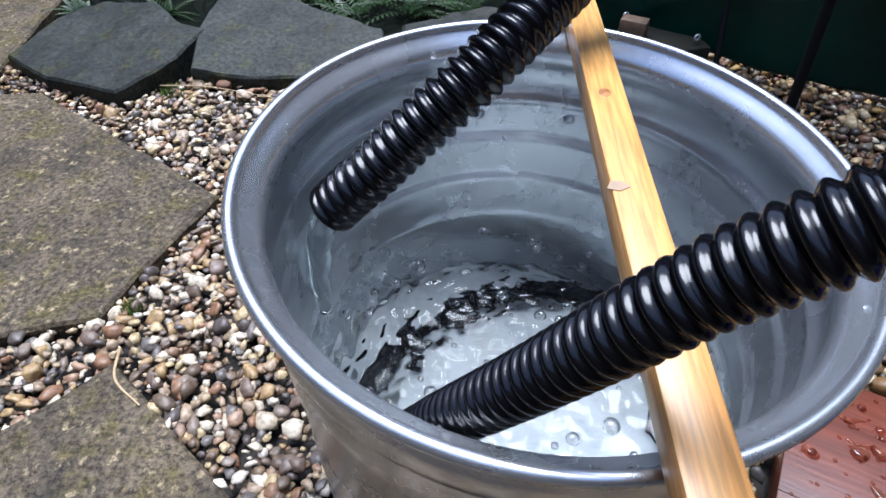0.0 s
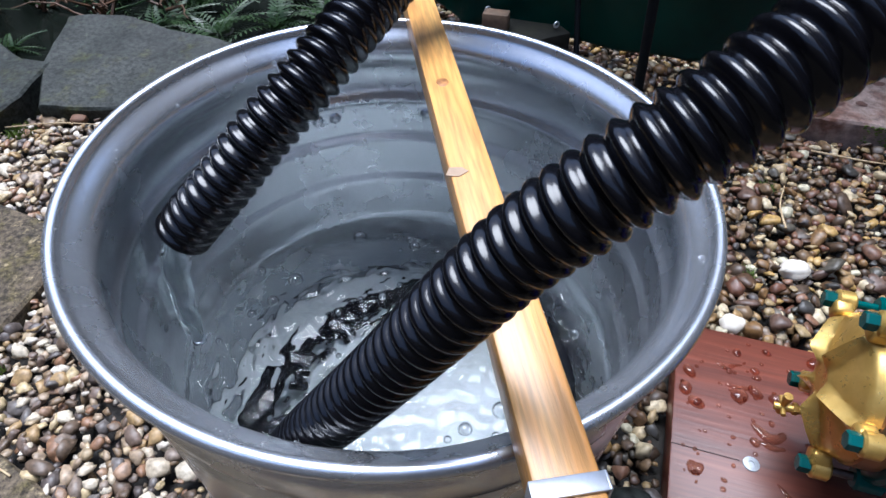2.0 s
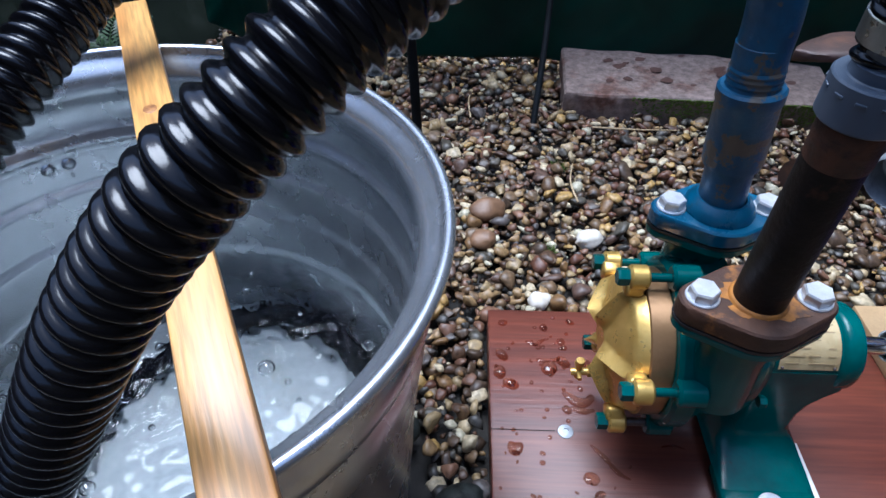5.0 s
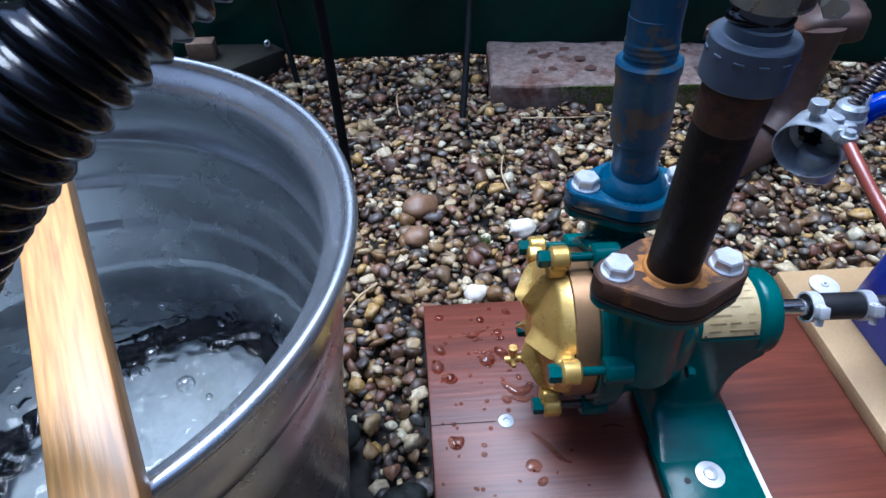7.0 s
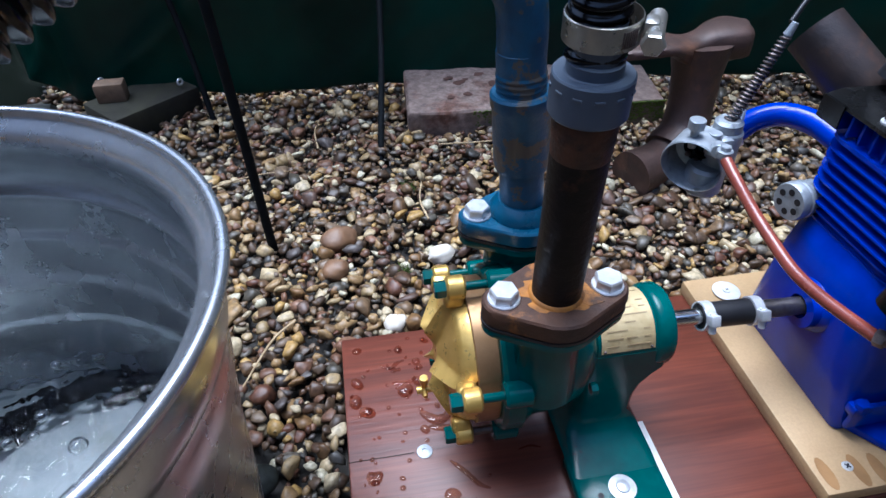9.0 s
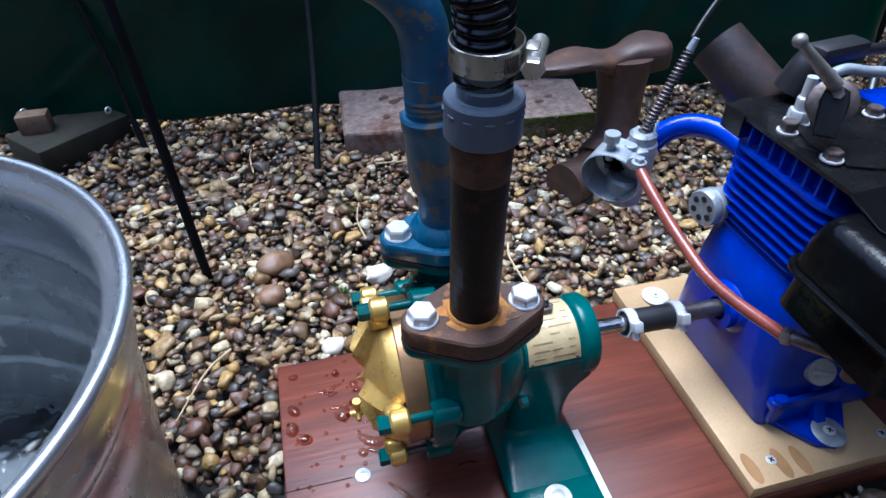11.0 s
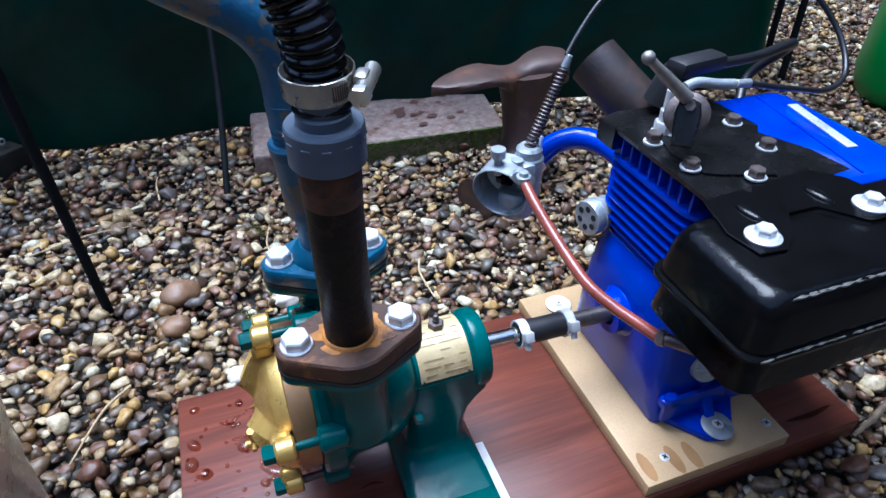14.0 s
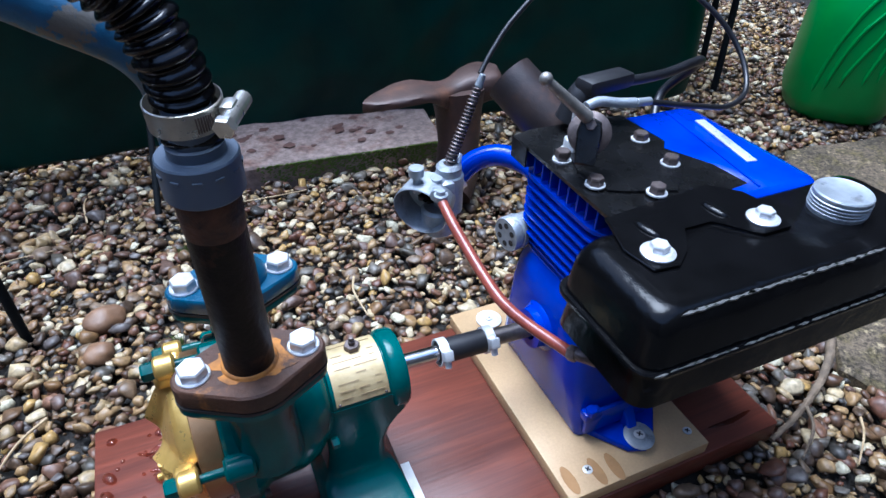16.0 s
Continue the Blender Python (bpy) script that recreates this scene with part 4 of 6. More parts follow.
part("port", bm, GREEN, pump)
for k in range(5):
    t = radians(90 + 72 * k)
    y, z = PB + 0.073 * math.cos(t), PZ + 0.073 * math.sin(t)
    b = bmesh.new()
    rod(b, (0.128, y, z), (0.150, y, z), 0.0105, bev=0.002)
    part("lug", b, GREEN, pump)


def oval(c, half, r_end, r_mid, n=10):
    """A two-bolt flange's outline, its long axis along x."""
    pts = []
    for cx, rr, a0, a1 in ((half, r_end, -62, 62), (0, r_mid, 68, 112), (-half, r_end, 118, 242), (0, r_mid, 248, 292)):
        for k in range(n):
            t = radians(a0 + (a1 - a0) * k / (n - 1))
            pts.append((c[0] + cx + rr * math.cos(t), c[1] + rr * math.sin(t)))
    return pts


FRONT, REAR = (0.1625, PB - 0.056), (0.1655, PB + 0.042)
for (c, top, dark, mt, lab) in ((FRONT, 0.2685, "orange brown rusted flange", RUST, ""), (REAR, 0.2665, "blue painted flange", BLUE_FLANGE, "")):
    part("lower_flange", slab(bmesh.new(), oval(c, 0.0365, 0.0145, 0.033), 0.2425, 0.2505, 0.0015), GREEN, pump)
    part("gasket", slab(bmesh.new(), oval(c, 0.0362, 0.0155, 0.0335), 0.2505, 0.2528), RUBBER_MATT, pump, "thin black gasket")
    part("upper_flange", slab(bmesh.new(), oval(c, 0.0365, 0.0148, 0.0335), 0.2528, top, 0.0015), mt, pump, dark)
    for sg in (-1, 1):
        hb = hexagon(bmesh.new(), Matrix.Translation((c[0] + sg * 0.0365, c[1], top)) @ pose(0, 0, 0, 0, 0, 17 * sg), 0.0172, 0.0072, 0.0112)
        part("flange_bolt", hb, ZINC, pump, "bright zinc hexagon bolt", sharp=20)
b = lathe(bmesh.new(), [(0.0192, 0), (0.0188, 0.0014), (0.0184, 0.0020), (0.0180, 0.0025), (0.0166, 0.003)], Matrix.Translation((*FRONT, 0.2684)), 40)
part("weld_ring", b, RUST_BRIGHT, pump, "bright orange rust round the pipe")
for kk, (rx, ry, sd) in enumerate(((0.030, 0.0245, 1.0), (0.012, 0.009, 9.0))):
    cx, cy = FRONT[0] + (0.0, 0.021)[kk], FRONT[1] + (0.0, -0.009)[kk]
    b = slab(bmesh.new(), [(cx + rx * (0.80 + 0.45 * noise.noise(Vector((math.cos(t) * 2, math.sin(t) * 2, sd)))) * math.cos(t), cy + ry * (0.80 + 0.45 * noise.noise(Vector((math.cos(t) * 2, math.sin(t) * 2, sd + 3)))) * math.sin(t)) for t in [i * 0.1745 for i in range(36)]], 0.2680, 0.2687 + 0.0002 * kk)
    part("rust_bloom", b, RUST_BRIGHT, pump, "orange rust bloom on the flange")
b = lathe(bmesh.new(), [(0.0168, 0), (0.0168, 0.130), (0.0160, 0.131), (0.0167, 0.1325), (0.0160, 0.134), (0.0167, 0.1355), (0.0160, 0.137), (0.0166, 0.1385), (0.0160, 0.140), (0.0160, 0.16)], frame_to((*FRONT, 0.266), (FRONT[0] - 0.002, FRONT[1] - 0.009, 0.40))[0], 48)
part("suction_pipe", b, PIPE_BLACK, pump, "dark rusted steel pipe with a threaded end")
b = lathe(bmesh.new(), [(0.0169, 0.118), (0.0172, 0.121), (0.0172, 0.129), (0.0176, 0.1305), (0.0171, 0.132), (0.0176, 0.1335), (0.0171, 0.135), (0.0176, 0.1365), (0.0171, 0.138), (0.0174, 0.141), (0.0168, 0.142)], frame_to((*FRONT, 0.266), (FRONT[0] - 0.002, FRONT[1] - 0.009, 0.40))[0], 48)
part("rusty_thread", b, RUST_THREAD, pump, "orange brown rusted pipe thread")
# grey union, hose tail
um = frame_to((0.1605, -0.203, 0.4085), (0.160, -0.206, 0.47))[0]
un = bmesh.new()
lathe(un, [(0.0172, 0), (0.0204, 0.0004), (0.0212, 0.0014), (0.0212, 0.0222), (0.0204, 0.0232), (0.0152, 0.0228), (0.0145, 0.0235), (0.0145, 0.0290), (0.0120, 0.0295), (0.0120, 0.050)], um, 48)
uo = part("union_nut", un, PLASTIC_GREY, pump, "grey plastic union nut", sharp=35)
for k in range(12):
    b = bmesh.new()
    box(b, (0.0212, 0, 0.0165), (0.0012, 0.005, 0.0018), 0.0004, um @ Matrix.Rotation(k * math.pi / 6, 4, "Z"))
    part("grip_mark", b, PLASTIC_GREY, uo)
# bearing bracket with its foot
bm = lathe(bmesh.new(), [(0, 0.205), (0.033, 0.205), (0.033, 0.270), (0.0355, 0.272), (0.0365, 0.275), (0.0365, 0.284), (0.0345, 0.287), (0.012, 0.288), (0, 0.288)], XM, 48)
part("bearing_housing", bm, GREEN, pump)
bm = loft([(z, a0, a1, PB - h, PB + h, c) for z, a0, a1, h, c in ((0.0500, 0.196, 0.276, 0.086, 0.006), (0.0540, 0.198, 0.275, 0.070, 0.007), (0.0580, 0.200, 0.273, 0.055, 0.008), (0.0630, 0.201, 0.271, 0.043, 0.010), (0.0700, 0.206, 0.267, 0.0365, 0.012), (0.0800, 0.208, 0.264, 0.0345, 0.012), (0.100, 0.209, 0.2645, 0.0338, 0.010), (0.115, 0.209, 0.268, 0.0335, 0.008), (0.128, 0.209, 0.276, 0.0335, 0.006), (0.136, 0.209, 0.2835, 0.0335, 0.005), (0.160, 0.209, 0.286, 0.0335, 0.004))])
part("bracket", bm, GREEN, pump, sharp=60)
for sg in (-1, 1):
    b = bmesh.new()
    box(b, (0.236, PB + sg * 0.084, 0.0447), (0.082, 0.066, 0.0145), 0.004)
    part("foot", b, GREEN, pump)
    b = lathe(bmesh.new(), [(0, 0), (0.0122, 0), (0.0122, 0.0012), (0.006, 0.0018), (0.0058, 0.004), (0.003, 0.0052), (0, 0.0052)], Matrix.Translation((0.236, PB + sg * 0.092, 0.052)), 28)
    part("fixing_washer", b, ZINC, pump, "bright washer and screw")
    b = lathe(bmesh.new(), [(0.0028, 0.0), (0.0028, 0.0004), (0, 0.0004)], Matrix.Translation((0.215, PB + sg * 0.096, 0.0521)), 14)
    part("bolt_hole", b, RUBBER_MATT, pump)
b = bmesh.new()
box(b, (0.262, PB - 0.072, 0.0368), (0.052, 0.10, 0.0012), 0)
part("shim", b, WHITE, pump, "white packing shim")
# name plate wrapped over the housing
bm = bmesh.new()
rows = []
for k in range(13):
    t = radians(168 - k * 13)
    rows.append([bm.verts.new((a, PB + 0.0337 * math.cos(t), PZ + 0.0337 * math.sin(t))) for a in (0.221, 0.268)])
for a, c in zip(rows[:-1], rows[1:]):
    bm.faces.new((a[0], a[1], c[1], c[0]))
BRASS_PLATE = mat("worn brass plate", (0.58, 0.46, 0.25), (0.47, 0.35, 0.17), 0.42, 0.25, 60, 0.1, 300, spot=(0.28, 0.17, 0.07), spot_scale=50, spot_at=(0.58, 0.7))
npl = part("name_plate", bm, BRASS_PLATE, pump, "worn brass name plate with faint lettering")
INK = mat("faded ink", (0.36, 0.26, 0.13), None, 0.5)
for k in range(9):
    t = radians(158 - k * 11)
    for a0, a1 in ((0.226, 0.226 + 0.010 + 0.004 * (k % 3)), (0.243, 0.252 + 0.006 * ((k + 1) % 2)), (0.258, 0.264)):
        if (k + int(a0 * 1000)) % 4 == 1:
            continue
        b = bmesh.new()
        box(b, (0, 0, 0), (a1 - a0, 0.0011, 0.0003), 0, Matrix.Translation(((a0 + a1) / 2, PB + 0.0339 * math.cos(t), PZ + 0.0339 * math.sin(t))) @ pose(0, 0, 0, math.degrees(t) - 90, 0, 0))
        part("text_bar", b, INK, npl)
for a, t in ((0.224, 165), (0.265, 165), (0.224, 18), (0.265, 18)):
    b = bmesh.new()
    p = (a, PB + 0.0338 * math.cos(radians(t)), PZ + 0.0338 * math.sin(radians(t)))
    bmesh.ops.create_icosphere(b, subdivisions=2, radius=0.0014, matrix=Matrix.Translation(p))
    part("plate_pin", b, BOLT_DARK, npl)
b = bmesh.new()
hexagon(b, Matrix.Translation((0.247, PB + 0.004, PZ + 0.0335)), 0.0125, 0.005)
lathe(b, [(0.0030, 0.0045), (0.0030, 0.008), (0.0018, 0.009), (0.0026, 0.0105), (0.0018, 0.0125), (0, 0.013)], Matrix.Translation((0.247, PB + 0.004, PZ + 0.0335)), 14)
part("grease_nipple", b, BOLT_DARK, pump, "dark steel grease nipple", sharp=25)
for y, z in ((PB - 0.060, 0.135), (PB - 0.035, 0.105)):
    b = bmesh.new()
    hexagon(b, Matrix.Translation((0.2115, y + 0.016, z)) @ pose(0, 0, 0, 0, 90, 0), 0.009, 0.006)
    part("casing_bolt", b, GREEN, pump, sharp=20)
# gold end cover
cv = bmesh.new()
rows = []
for i in range(26):
    r = 0.060 * i / 25
    base = float(np.interp(r, [0, 0.016, 0.020, 0.030, 0.046, 0.055, 0.0585, 0.060], [0.0865, 0.0865, 0.0885, 0.0915, 0.0965, 0.1000, 0.1045, 0.112]))
    row = []
    for k in range(140 if i else 1):
        t = 2 * math.pi * k / 140
        d = (t - math.pi / 2 + math.pi / 5) % (2 * math.pi / 5) - math.pi / 5
        side = abs(d) * r
        crest = 0.0125 * max(0.0, min(1.0, (r - 0.012) / 0.014)) * (1 - 0.45 * max(0.0, (r - 0.03) / 0.03))
        a = base - crest * max(0.0, 1 - side / (0.0065 + 0.09 * max(0.0, r - 0.038))) ** 1.1
        row.append(cv.verts.new((a, PB + r * math.cos(t), PZ + r * math.sin(t))))
    rows.append(row)
for k in range(140):
    cv.faces.new((rows[0][0], rows[1][k], rows[1][(k + 1) % 140]))
for p, q in zip(rows[1:-1], rows[2:]):
    for k in range(140):
        j = (k + 1) % 140
        cv.faces.new((p[k], q[k], q[j], p[j]))
bmesh.ops.recalc_face_normals(cv, faces=cv.faces[:])
cover = part("end_cover", cv, BRASS, pump, "gold painted bronze end cover")
b = lathe(bmesh.new(), [(0.0600, 0.111), (0.0618, 0.112), (0.0618, 0.129), (0.060, 0.131), (0, 0.131)], XM, 64)
part("bronze_ring", b, BRONZE, pump, "machined bronze ring")
for k in range(5):
    t = 90 + 72 * k
    c, s = math.cos(radians(t)), math.sin(radians(t))
    y, z = PB + 0.073 * c, PZ + 0.073 * s
    b = bmesh.new()
    rod(b, (0.096, y, z), (0.111, y, z), 0.0098, bev=0.0018)
    part("ear", b, BRASS, cover)
    b = bmesh.new()
    m = Matrix.Translation((0, PB, PZ)) @ Matrix.Rotation(radians(t - 90), 4, "X")
    box(b, (0.1015, 0, 0.0645), (0.016, 0.017, 0.014), 0.004, m, 3)
    part("ear_root", b, BRASS, cover)
    b = bmesh.new()
    hexagon(b, Matrix.Translation((0.096, y, z)) @ pose(0, 0, 0, 0, -90, 0), 0.0125, 0.009)
    part("cover_bolt", b, GREEN, cover, "green painted hexagon bolt", sharp=20)
    b = bmesh.new()
    rod(b, (0.110, y, z), (0.155 + 0.004 * (k % 2), y, z), 0.0036, seg=14)
    part("stud", b, GREEN if k in (0, 1, 4) else BOLT_DARK, cover)
# drain tap
tp = bmesh.new()
rod(tp, (0.070, PB + 0.004, 0.103), (0.092, PB + 0.002, 0.107), 0.0036, seg=14)
rod(tp, (0.0765, PB + 0.004, 0.0955), (0.0765, PB + 0.004, 0.116), 0.0028, seg=12)
rod(tp, (0.0765, PB - 0.006, 0.105), (0.0765, PB + 0.014, 0.105), 0.0022, seg=12)
hexagon(tp, Matrix.Translation((0.084, PB + 0.003, 0.106)) @ pose(0, 0, 0, 0, 90, 0), 0.0095, 0.004)
rod(tp, (0.0765, PB + 0.004, 0.114), (0.0765, PB + 0.004, 0.120), 0.004, seg=12)
part("drain_tap", tp, BRASS, pump, "small brass drain tap")

# blue delivery pipe with its bend
bp = empty("delivery_pipe", RIG, "worn blue painted steel pipe bolted to the pump", "pipe")
b = lathe(bmesh.new(), [(0.0265, 0), (0.0265, 0.003), (0.0235, 0.008), (0.0195, 0.012), (0.0175, 0.012)], Matrix.Translation((*REAR, 0.2664)), 40)
part("collar", b, BLUE_FLANGE, bp, "teal blue collar")
top = (REAR[0] - 0.010, REAR[1] + 0.002, 0.40)
b = bmesh.new()
rod(b, (*REAR, 0.267), top, 0.0172, seg=40)
part("lower_pipe", b, BLUE_WORN, bp)
m = frame_to((*REAR, 0.267), top)[0]
b = lathe(bmesh.new(), [(0.0172, 0.040), (0.0205, 0.042), (0.0212, 0.046), (0.0212, 0.092), (0.0222, 0.0935), (0.0222, 0.101), (0.0205, 0.103), (0.0178, 0.103), (0.0172, 0.105), (0.0180, 0.107), (0.0172, 0.109), (0.0180, 0.111), (0.0172, 0.113), (0.0180, 0.115), (0.0172, 0.117)], m, 48)
part("socket", b, BLUE_WORN, bp, "worn blue pipe socket with a thread")
P = spline([(REAR[0] - 0.0092, REAR[1] + 0.0018, 0.388), (REAR[0] - 0.0105, REAR[1] + 0.002, 0.418), (REAR[0] - 0.015, REAR[1] + 0.003, 0.437), (REAR[0] - 0.030, REAR[1] + 0.005, 0.456), (REAR[0] - 0.058, REAR[1] + 0.009, 0.473), (REAR[0] - 0.11, REAR[1] + 0.018, 0.500), (REAR[0] - 0.19, REAR[1] + 0.030, 0.522)], 0.006)
b = tube(bmesh.new(), P, 0.0170, 36)
part("bend", b, BLUE_WORN, bp, "swept bend of worn blue pipe")

# hose clip on the suction hose
clip = empty("hose_clip", RIG, "bright worm drive hose clip on the black hose", "hose clip")
cm = Matrix.Translation((0.160, -0.2058, 0.4490)) @ Vector((0, 0, 1)).rotation_difference(Vector((-0.002, -0.004, 0.045))).to_matrix().to_4x4()
b = lathe(bmesh.new(), [(0.0178, 0), (0.0186, 0.0003), (0.0186, 0.0125), (0.0178, 0.0128)], cm, 48)
bmesh.ops.solidify(b, geom=b.faces[:], thickness=0.0004)
part("band", b, CLIP_STEEL, clip)
fm = cm @ Matrix.Rotation(radians(-28), 4, "Z")
b = bmesh.new()
box(b, (0.0222, 0, 0.0064), (0.0070, 0.011, 0.0115), 0.002, fm)
part("worm_housing", b, CLIP_STEEL, clip)
b = bmesh.new()
rod(b, fm @ Vector((0.0242, -0.013, 0.0064)), fm @ Vector((0.0242, 0.014, 0.0064)), 0.0044, seg=18)
hexagon(b, fm @ Matrix.Translation((0.0242, -0.012, 0.0064)) @ pose(0, 0, 0, 90, 0, 0), 0.0098, 0.0045)
part("worm_screw", b, CLIP_STEEL, clip, sharp=30)
for k in range(7):
    b = bmesh.new()
    t = math.radians(-28 - 28 - k * 4)
    box(b, (0.0187, 0, 0.0064), (0.0006, 0.0007, 0.008), 0, cm @ Matrix.Rotation(t, 4, "Z"))
    part("band_slot", b, BOLT_DARK, clip)

# shaft with a rubber coupling
sh = empty("drive_shaft", RIG, "steel drive shaft with a black rubber coupling", "shaft")
S0, S1 = Vector((0.284, -0.137, 0.157)), Vector((0.432, -0.137, 0.151))
for name, a, c, r, mt, lab in (("pump_shaft", 0, 0.34, 0.0075, SHAFT, "bright steel shaft"), ("coupling_hose", 0.30, 0.67, 0.0118, RUBBER_MATT, "black rubber coupling hose"), ("engine_shaft", 0.6, 1.0, 0.0085, SHAFT_DULL, "dark steel shaft")):
    b = bmesh.new()
    rod(b, S0.lerp(S1, a), S0.lerp(S1, c), r, seg=32)
    part(name, b, mt, sh, lab)
for k in (0.32, 0.645):
    c = S0.lerp(S1, k)
    m = frame_to(S0, S1)[0]
    m.translation = c
    b = lathe(bmesh.new(), [(0.0118, -0.0045), (0.0135, -0.0045), (0.0135, 0.0045), (0.0118, 0.0045)], m, 32)
    box(b, (0, 0, 0), (0.009, 0.010, 0.009), 0.001, m @ pose(0, 0, 0) @ Matrix.Rotation(radians(150), 4, "Z") @ Matrix.Translation((0.016, 0, 0)))
    rod(b, m @ Vector((-0.018, -0.004, 0)), m @ Vector((-0.010, 0.013, 0)), 0.0032, seg=12)
    part("coupling_clip", b, ZINC, sh, "bright hose clip")

# ---- engine ----
eng = empty("petrol_engine", RIG, "small blue painted petrol engine with a black tank", "engine")


part("crankcase", loft([(0.0530, 0.452, 0.585, -0.210, -0.050, 0.008), (0.060, 0.450, 0.587, -0.212, -0.048, 0.010), (0.075, 0.447, 0.590, -0.210, -0.052, 0.014), (0.120, 0.440, 0.592, -0.205, -0.058, 0.022), (0.175, 0.438, 0.592, -0.202, -0.064, 0.026), (0.200, 0.440, 0.590, -0.198, -0.068, 0.026), (0.215, 0.447, 0.580, -0.192, -0.074, 0.028), (0.225, 0.450, 0.570, -0.188, -0.078, 0.028)]), BLUE, eng, sharp=60)
part("cylinder", loft([(0.200, 0.450, 0.570, -0.192, -0.072, 0.03), (0.318, 0.450, 0.570, -0.192, -0.072, 0.03)]), BLUE, eng)
for k in range(9):
    z = 0.214 + 0.0098 * k
    w = 0.004 if k == 8 else 0.0018
    e = 0.006 * max(0, 2 - k) / 2
    f = loft([(z, 0.4405 + e, 0.578, -0.2035 + e, -0.062 - e, 0.028), (z + w, 0.4405 + e, 0.578, -0.2035 + e, -0.062 - e, 0.028)])
    bmesh.ops.bevel(f, geom=[q for q in f.edges if abs(q.verts[0].co.z - q.verts[1].co.z) < 1e-6 and len(q.link_faces) == 2 and q.calc_face_angle(0) > 1], offset=0.0007, segments=1, affect="EDGES")
    part("cooling_fin", f, BLUE, eng)
for k in range(9):
    f = bmesh.new()
    box(f, (0.449, -0.076 - 0.0138 * k, 0.3085), (0.016, 0.0026, 0.019), 0.0006)
    part("head_fin", f, BLUE, eng)
b = lathe(bmesh.new(), [(0.030, 0), (0.026, 0.010), (0.021, 0.014), (0.0205, 0.022), (0.0115, 0.022), (0.0112, 0.012), (0, 0.012)], Matrix.Translation((0.448, -0.137, 0.1505)) @ pose(0, 0, 0, 0, -90, 0), 40)
part("shaft_boss", b, BLUE, eng)
for pts in ([(0.455, -0.200), (0.490, -0.246), (0.507, -0.252), (0.522, -0.243), (0.552, -0.205)],):
    b = slab(bmesh.new(), pts, 0.053, 0.0612, 0.0015)
    part("foot", b, BLUE, eng)
b = bmesh.new()
v = [b.verts.new(p) for p in ((0.500, -0.204, 0.060), (0.500, -0.204, 0.104), (0.500, -0.232, 0.060), (0.512, -0.204, 0.060), (0.512, -0.204, 0.104), (0.512, -0.232, 0.060))]
for f in ((0, 2, 1), (3, 4, 5), (1, 2, 5, 4), (0, 3, 5, 2), (0, 1, 4, 3)):
    b.faces.new([v[i] for i in f])
bmesh.ops.recalc_face_normals(b, faces=b.faces[:])
bmesh.ops.bevel(b, geom=b.edges[:], offset=0.0015, segments=1, affect="EDGES")
part("foot_web", b, BLUE, eng)
for a, c, r in ((0.5065, -0.2385, 0.0158), (0.4485, -0.021, 0.0158)):
    b = lathe(bmesh.new(), [(0, 0), (r, 0), (r, 0.0012), (r - 0.0006, 0.0016), (0.0045, 0.0016), (0.004, 0.003), (0.0015, 0.0034), (0, 0.0028)], Matrix.Translation((a, c, 0.0622 if c < -0.1 else 0.0545)) @ pose(0, 0, 0, 6 if c < -0.1 else 0, 0, 0), 32)
    part("penny_washer", b, ALLOY if c < -0.1 else WHITE, eng, "large pale washer with a screw")
cross_screw(0.5065, -0.2385, 0.0648, eng, 0.0056)
cross_screw(0.4485, -0.021, 0.0568, eng, 0.0030)
b = bmesh.new()
box(b, (0.462, -0.212, 0.088), (0.02, 0.012, 0.012), 0.003)
hexagon(b, Matrix.Translation((0.460, -0.214, 0.092)), 0.011, 0.006)
box(b, (0.492, -0.214, 0.078), (0.075, 0.006, 0.03), 0.0025, None)
part("web", b, BLUE, eng, sharp=30)
# oil filler plug
b = lathe(bmesh.new(), [(0, 0), (0.0135, 0), (0.0135, 0.008), (0.012, 0.010), (0, 0.010)], Matrix.Translation((0.497, -0.205, 0.118)) @ pose(0, 0, 0, 62, 0, -20), 32)
box(b, (0, 0, 0.0105), (0.020, 0.003, 0.003), 0.0006, Matrix.Translation((0.497, -0.205, 0.118)) @ pose(0, 0, 0, 62, 0, -20))
part("oil_plug", b, ALLOY, eng, "alloy oil filler plug")
# vent plug with holes
vm = Matrix.Translation((0.449, -0.073, 0.226)) @ pose(0, 0, 0, 0, -90, 0) @ pose(0, 0, 0, 10, 0, 0) @ Matrix.Scale(1.2, 4)
b = lathe(bmesh.new(), [(0.0135, -0.004), (0.0135, 0.006), (0.0150, 0.007), (0.0150, 0.010), (0.0138, 0.011), (0.0150, 0.012), (0.0150, 0.018), (0.0142, 0.0195), (0, 0.0195)], vm, 36)
vp = part("vent_plug", b, ALLOY, eng, "steel plug with a ring of holes")
for k in range(6):
    b = lathe(bmesh.new(), [(0.0027, 0), (0.0027, 0.0003), (0, 0.0003)], vm @ Matrix.Rotation(k * math.pi / 3, 4, "Z") @ Matrix.Translation((0.0085, 0, 0.0196)), 14)
    part("vent_hole", b, RUBBER_MATT, vp)
